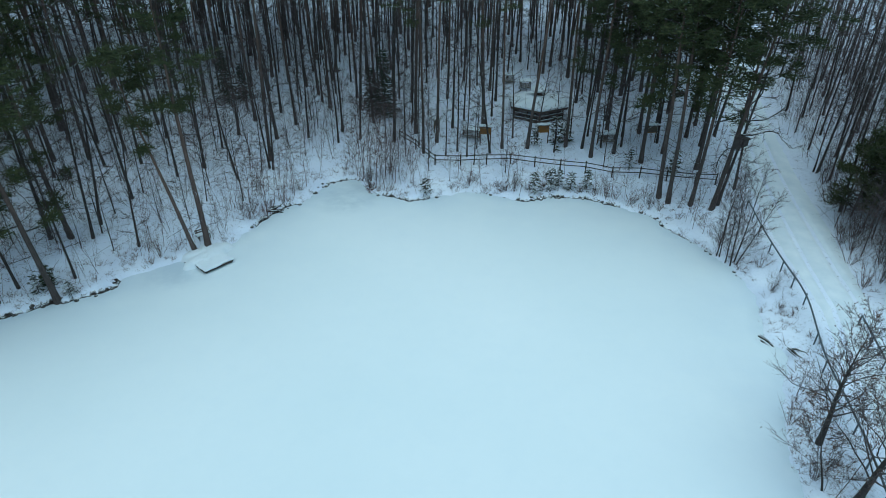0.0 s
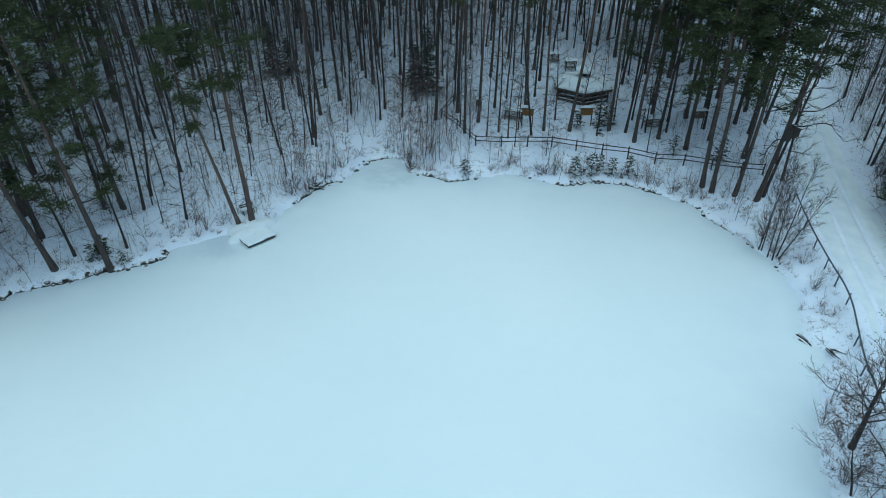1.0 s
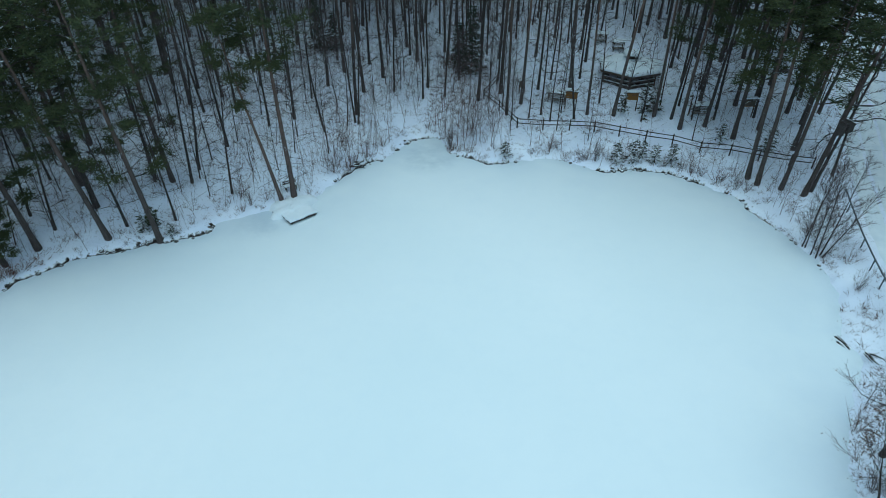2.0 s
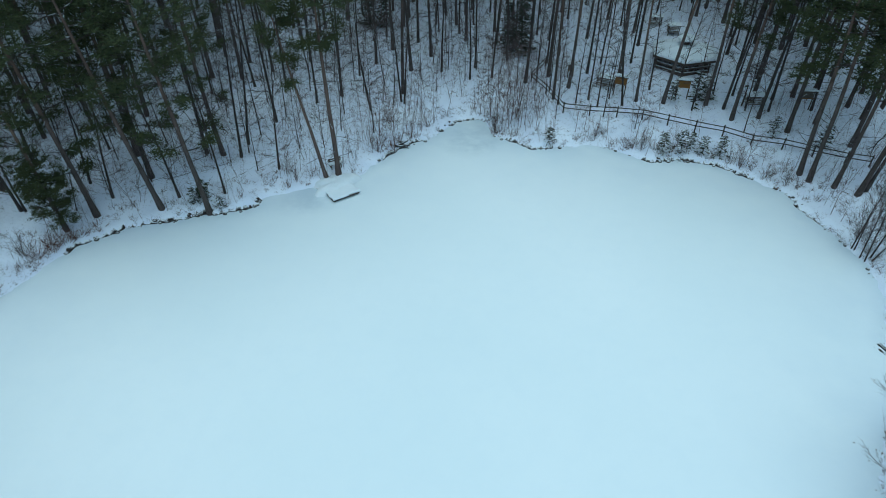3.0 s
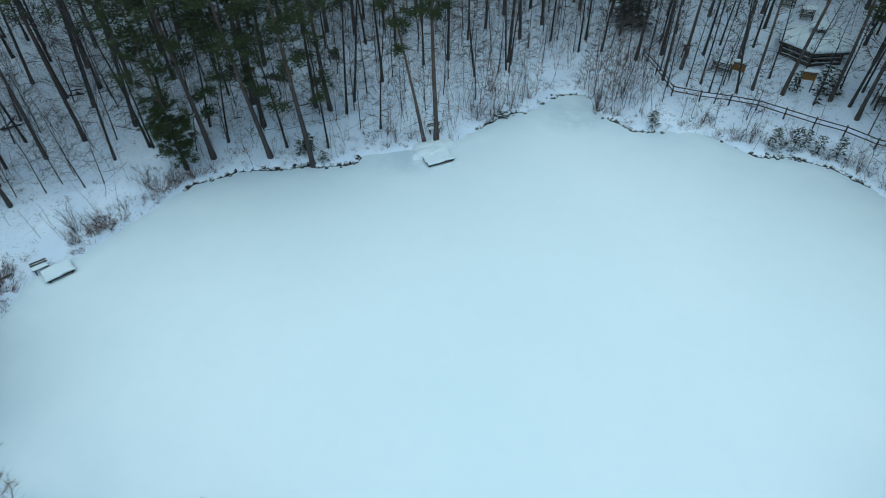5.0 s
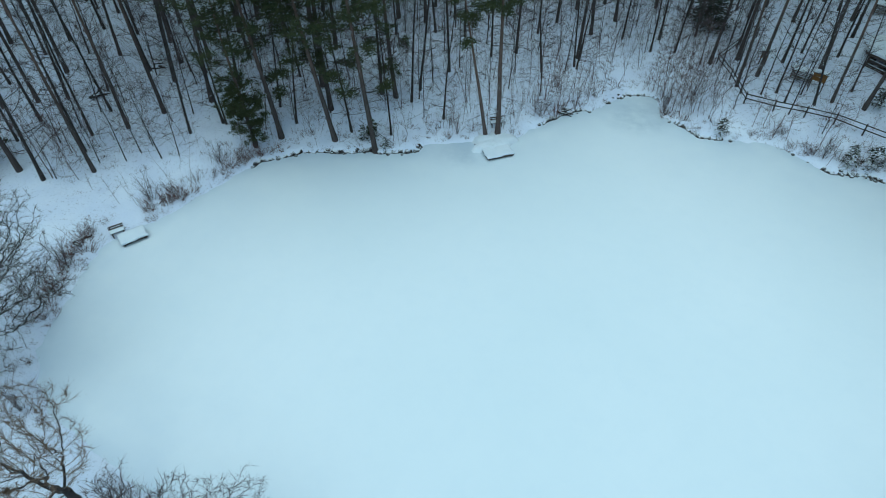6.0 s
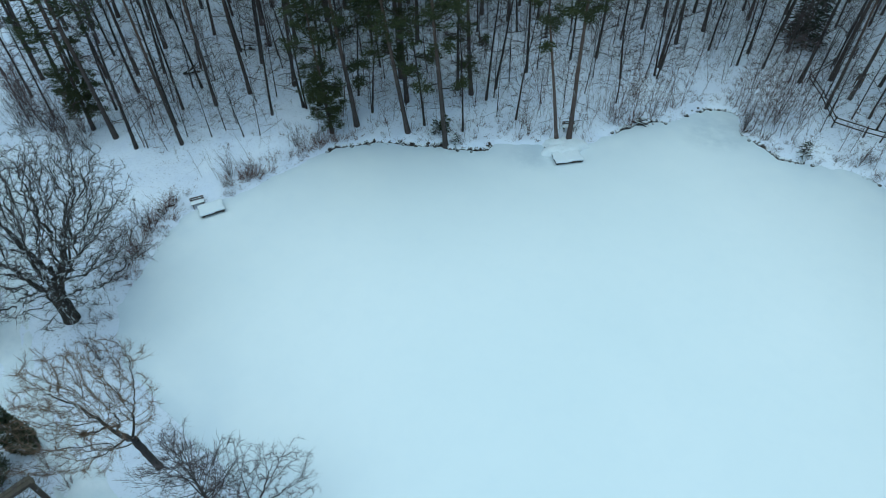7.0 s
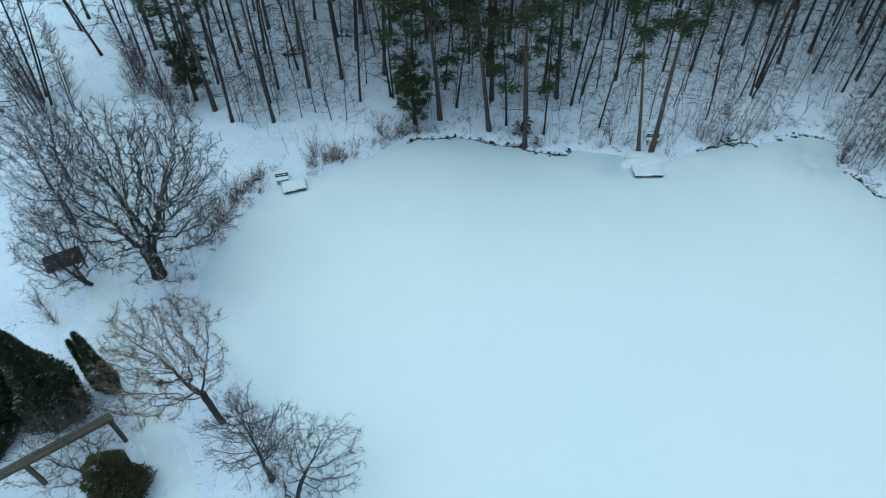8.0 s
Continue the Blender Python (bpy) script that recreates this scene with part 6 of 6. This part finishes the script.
def carved_post(x, y):
    """Carved post with a beak-like head beside the roofed bench."""
    root = new("carved_post")
    part("pole", pole((0, 0, -0.2), (0.05, 0, 1.7), 0.05, 0.04), DARK_WOOD, root)
    part("head", block((0.34, 0.12, 0.14), (-0.06, 0, 1.76), (0, -12, 0), 0.03), DARK_WOOD, root)
    root.matrix_world = pose(x, y, g(x, y), 0, 0, 15)
    tagged(root, "dark wooden post with a carved head", "post")


carved_post(13.4, 50.9)


def tree_box():
    """Box and drum fixed to the leaning pine."""
    root = new("tree_box")
    box = part("box", block((0.62, 0.5, 0.5), (0.28, 0, 0), (0, 0, 12), 0.03), FENCE_WOOD, root)
    part("lid", block((0.7, 0.58, 0.05), (0.28, 0, 0.28), (0, 4, 12)), FENCE_WOOD, box)
    part("drum", pole((-0.3, -0.12, -0.28), (-0.3, -0.12, 0.34), 0.24, 0.22, 14), FENCE_WOOD, root)
    part("bracket", block((1.0, 0.1, 0.08), (0.0, 0.02, -0.3)), FENCE_WOOD, root)
    root.matrix_world = pose(20.28, 40.0, g(19.7, 40.3) + 5.25, 0, 0, 26) @ Matrix.Scale(1.1, 4)
    tagged(root, "brown wooden box fixed high on the leaning pine", "wooden box")


tree_box()


def gate(x0, y0, x1, y1, top):
    """Tall timber gate frame: a heavy beam on posts."""
    root = new("timber_gate")
    a, b = Vector((x0, y0, top)), Vector((x1, y1, top))
    root.location = (x1, y1, g(x1, y1))
    base = root.location
    way = (b - a).normalized()
    ang = math.degrees(math.atan2(way.y, way.x))
    mid = (a + b) / 2 - base
    side = Vector((-way.y, way.x, 0))
    for s, nm in ((-0.115, "beam"), (0.115, "beam")):
        part(nm, block(((b - a).length, 0.21, 0.2), mid + side * s, (0, 0, ang), 0.02), BEAM_WOOD, root)
    for u in (0.02, 0.5, 0.98):
        p = a + (b - a) * u - base
        part("post", block((0.2, 0.2, p.z + 0.4), (p.x, p.y, p.z / 2 - 0.3), (0, 0, ang), 0.02), BEAM_WOOD, root)
    p = b - base
    part("brace", pole(p + Vector((0, 0, 0.02)), p + side * -0.35 + Vector((0, 0, 0.12)), 0.07), BEAM_WOOD, root)
    tagged(root, "weathered brown timber gate frame by the thujas", "gate")


gate(-20.9, -9.6, -20.05, -2.1, 2.7)


def weathered_board(x, y):
    root = new("weathered_board")
    for sx in (-0.85, 0.85):
        part("post", block((0.1, 0.1, 1.5), (sx, 0.1, 0.6)), DARK_WOOD, root)
    for i in range(4):
        part("board", block((2.1, 0.27, 0.035), (0, -0.32 + i * 0.2, 1.02 + i * 0.156), (38, 0, 0)), FENCE_WOOD, root)
    root.matrix_world = pose(x, y, g(x, y), 0, 0, 78)
    tagged(root, "dark weathered slanting board roof under the bare tree", "board roof")


weathered_board(-33.0, -0.1)


def log_pile(label, x, y, turn, n, length, seed, girth=1.0):
    root = new("log_heap")
    rng = np.random.default_rng(seed)
    for i in range(n):
        m = Grown()
        w = (math.cos(rng.normal() * 0.5), math.sin(rng.normal() * 0.5), rng.uniform(-0.05, 0.12))
        l = length * rng.uniform(0.6, 1.1)
        p = wander((-l / 2 + rng.normal() * 0.1, rng.normal() * 0.22, (0.12 + 0.07 * i) * girth), w, l, 5, 0.1, rng)
        m.tube(p, girth * np.linspace(0.12, 0.05, 6) * rng.uniform(0.6, 1.1), 8)
        child("log", m.data("log", OAK_BARK), root)
    root.matrix_world = pose(x, y, g(x, y) - 0.05, 0, 0, turn)
    return tagged(root, label, "fallen logs", "fallen wood on the snow")


log_pile("dark fallen logs half buried in forest snow", -43.6, 22.8, 30, 4, 1.5, 1)
log_pile("dark fallen logs half buried in forest snow", -43.0, 28.2, 10, 3, 1.3, 2)
log_pile("dark driftwood frozen in at the eastern shore", 17.75, 26.35, -50, 3, 1.0, 3, 0.85)
log_pile("dark fallen branches lying along the shore", 18.75, 25.2, -65, 4, 0.9, 4, 0.5)
log_pile("dark fallen branches lying along the shore", -12.6, 41.4, 40, 4, 1.2, 5)
log_pile("dark fallen branches lying along the shore", -33.0, 12.7, 20, 2, 1.0, 6)


def field_rail(x, y, turn):
    root = new("field_fence")
    for i in range(4):
        part("post", pole((i * 2.0, 0, -0.2), (i * 2.0, 0, 1.0), 0.05), DARK_WOOD, root)
    for h in (0.45, 0.9):
        part("rail", pole((0, 0.05, h), (6.0, 0.05, h), 0.04), DARK_WOOD, root)
    root.matrix_world = pose(x, y, g(x, y), 0, 0, turn)
    tagged(root, "simple wooden rail fence at the edge of the field", "fence")


field_rail(-54.0, 3.4, -125)


# ---- stones along the water ----
def stone_data(seed):
    rng = np.random.default_rng(seed)
    bm = bmesh.new()
    bmesh.ops.create_icosphere(bm, subdivisions=2, radius=0.5)
    k = Vector(rng.uniform(0, 50, 3))
    for v in bm.verts:
        v.co *= 1 + 0.35 * noise.noise(v.co * 1.6 + k) + 0.12 * noise.noise(v.co * 4 + k)
        v.co.z *= 0.62
    me = bpy.data.meshes.new("stone")
    bm.to_mesh(me)
    bm.free()
    me.materials.append(STONE)
    me.shade_smooth()
    return me


STONES = [stone_data(600 + k) for k in range(6)]


def shore_stones():
    rng = np.random.default_rng(31)
    made = 0
    for i, p in enumerate(SHORE):
        q = SHORE[(i + 1) % len(SHORE)]
        if p[1] < 24.5 or (p[0] > 10 and p[1] < 32):
            continue
        rocky = (-30 < p[0] < -20) or (-5 < p[0] < 0.5) or (-13.5 < p[0] < -9) or (5 < p[0] < 14) or (15 < p[0] and p[1] > 27)
        for _ in range(2 if rocky else 1):
            if rng.random() > (0.4 if rocky else (0.05 if p[0] > 14 or p[1] < 24 else 0.15)):
                continue
            u = rng.random()
            x, y = p + (q - p) * u + rng.normal(size=2) * 0.12
            s = rng.uniform(0.1, 0.32) * (0.7 if x > 15 else 1.0)
            ob = new("stone", STONES[made % 6])
            ob.matrix_world = pose(x, y, max(g(x, y), 0) + s * 0.1, 0, 0, rng.uniform(0, 360)) @ Matrix.Scale(s, 4)
            tagged(ob, "dark shore stone with a cap of snow", "stone", "stones along the shore")
            made += 1


shore_stones()
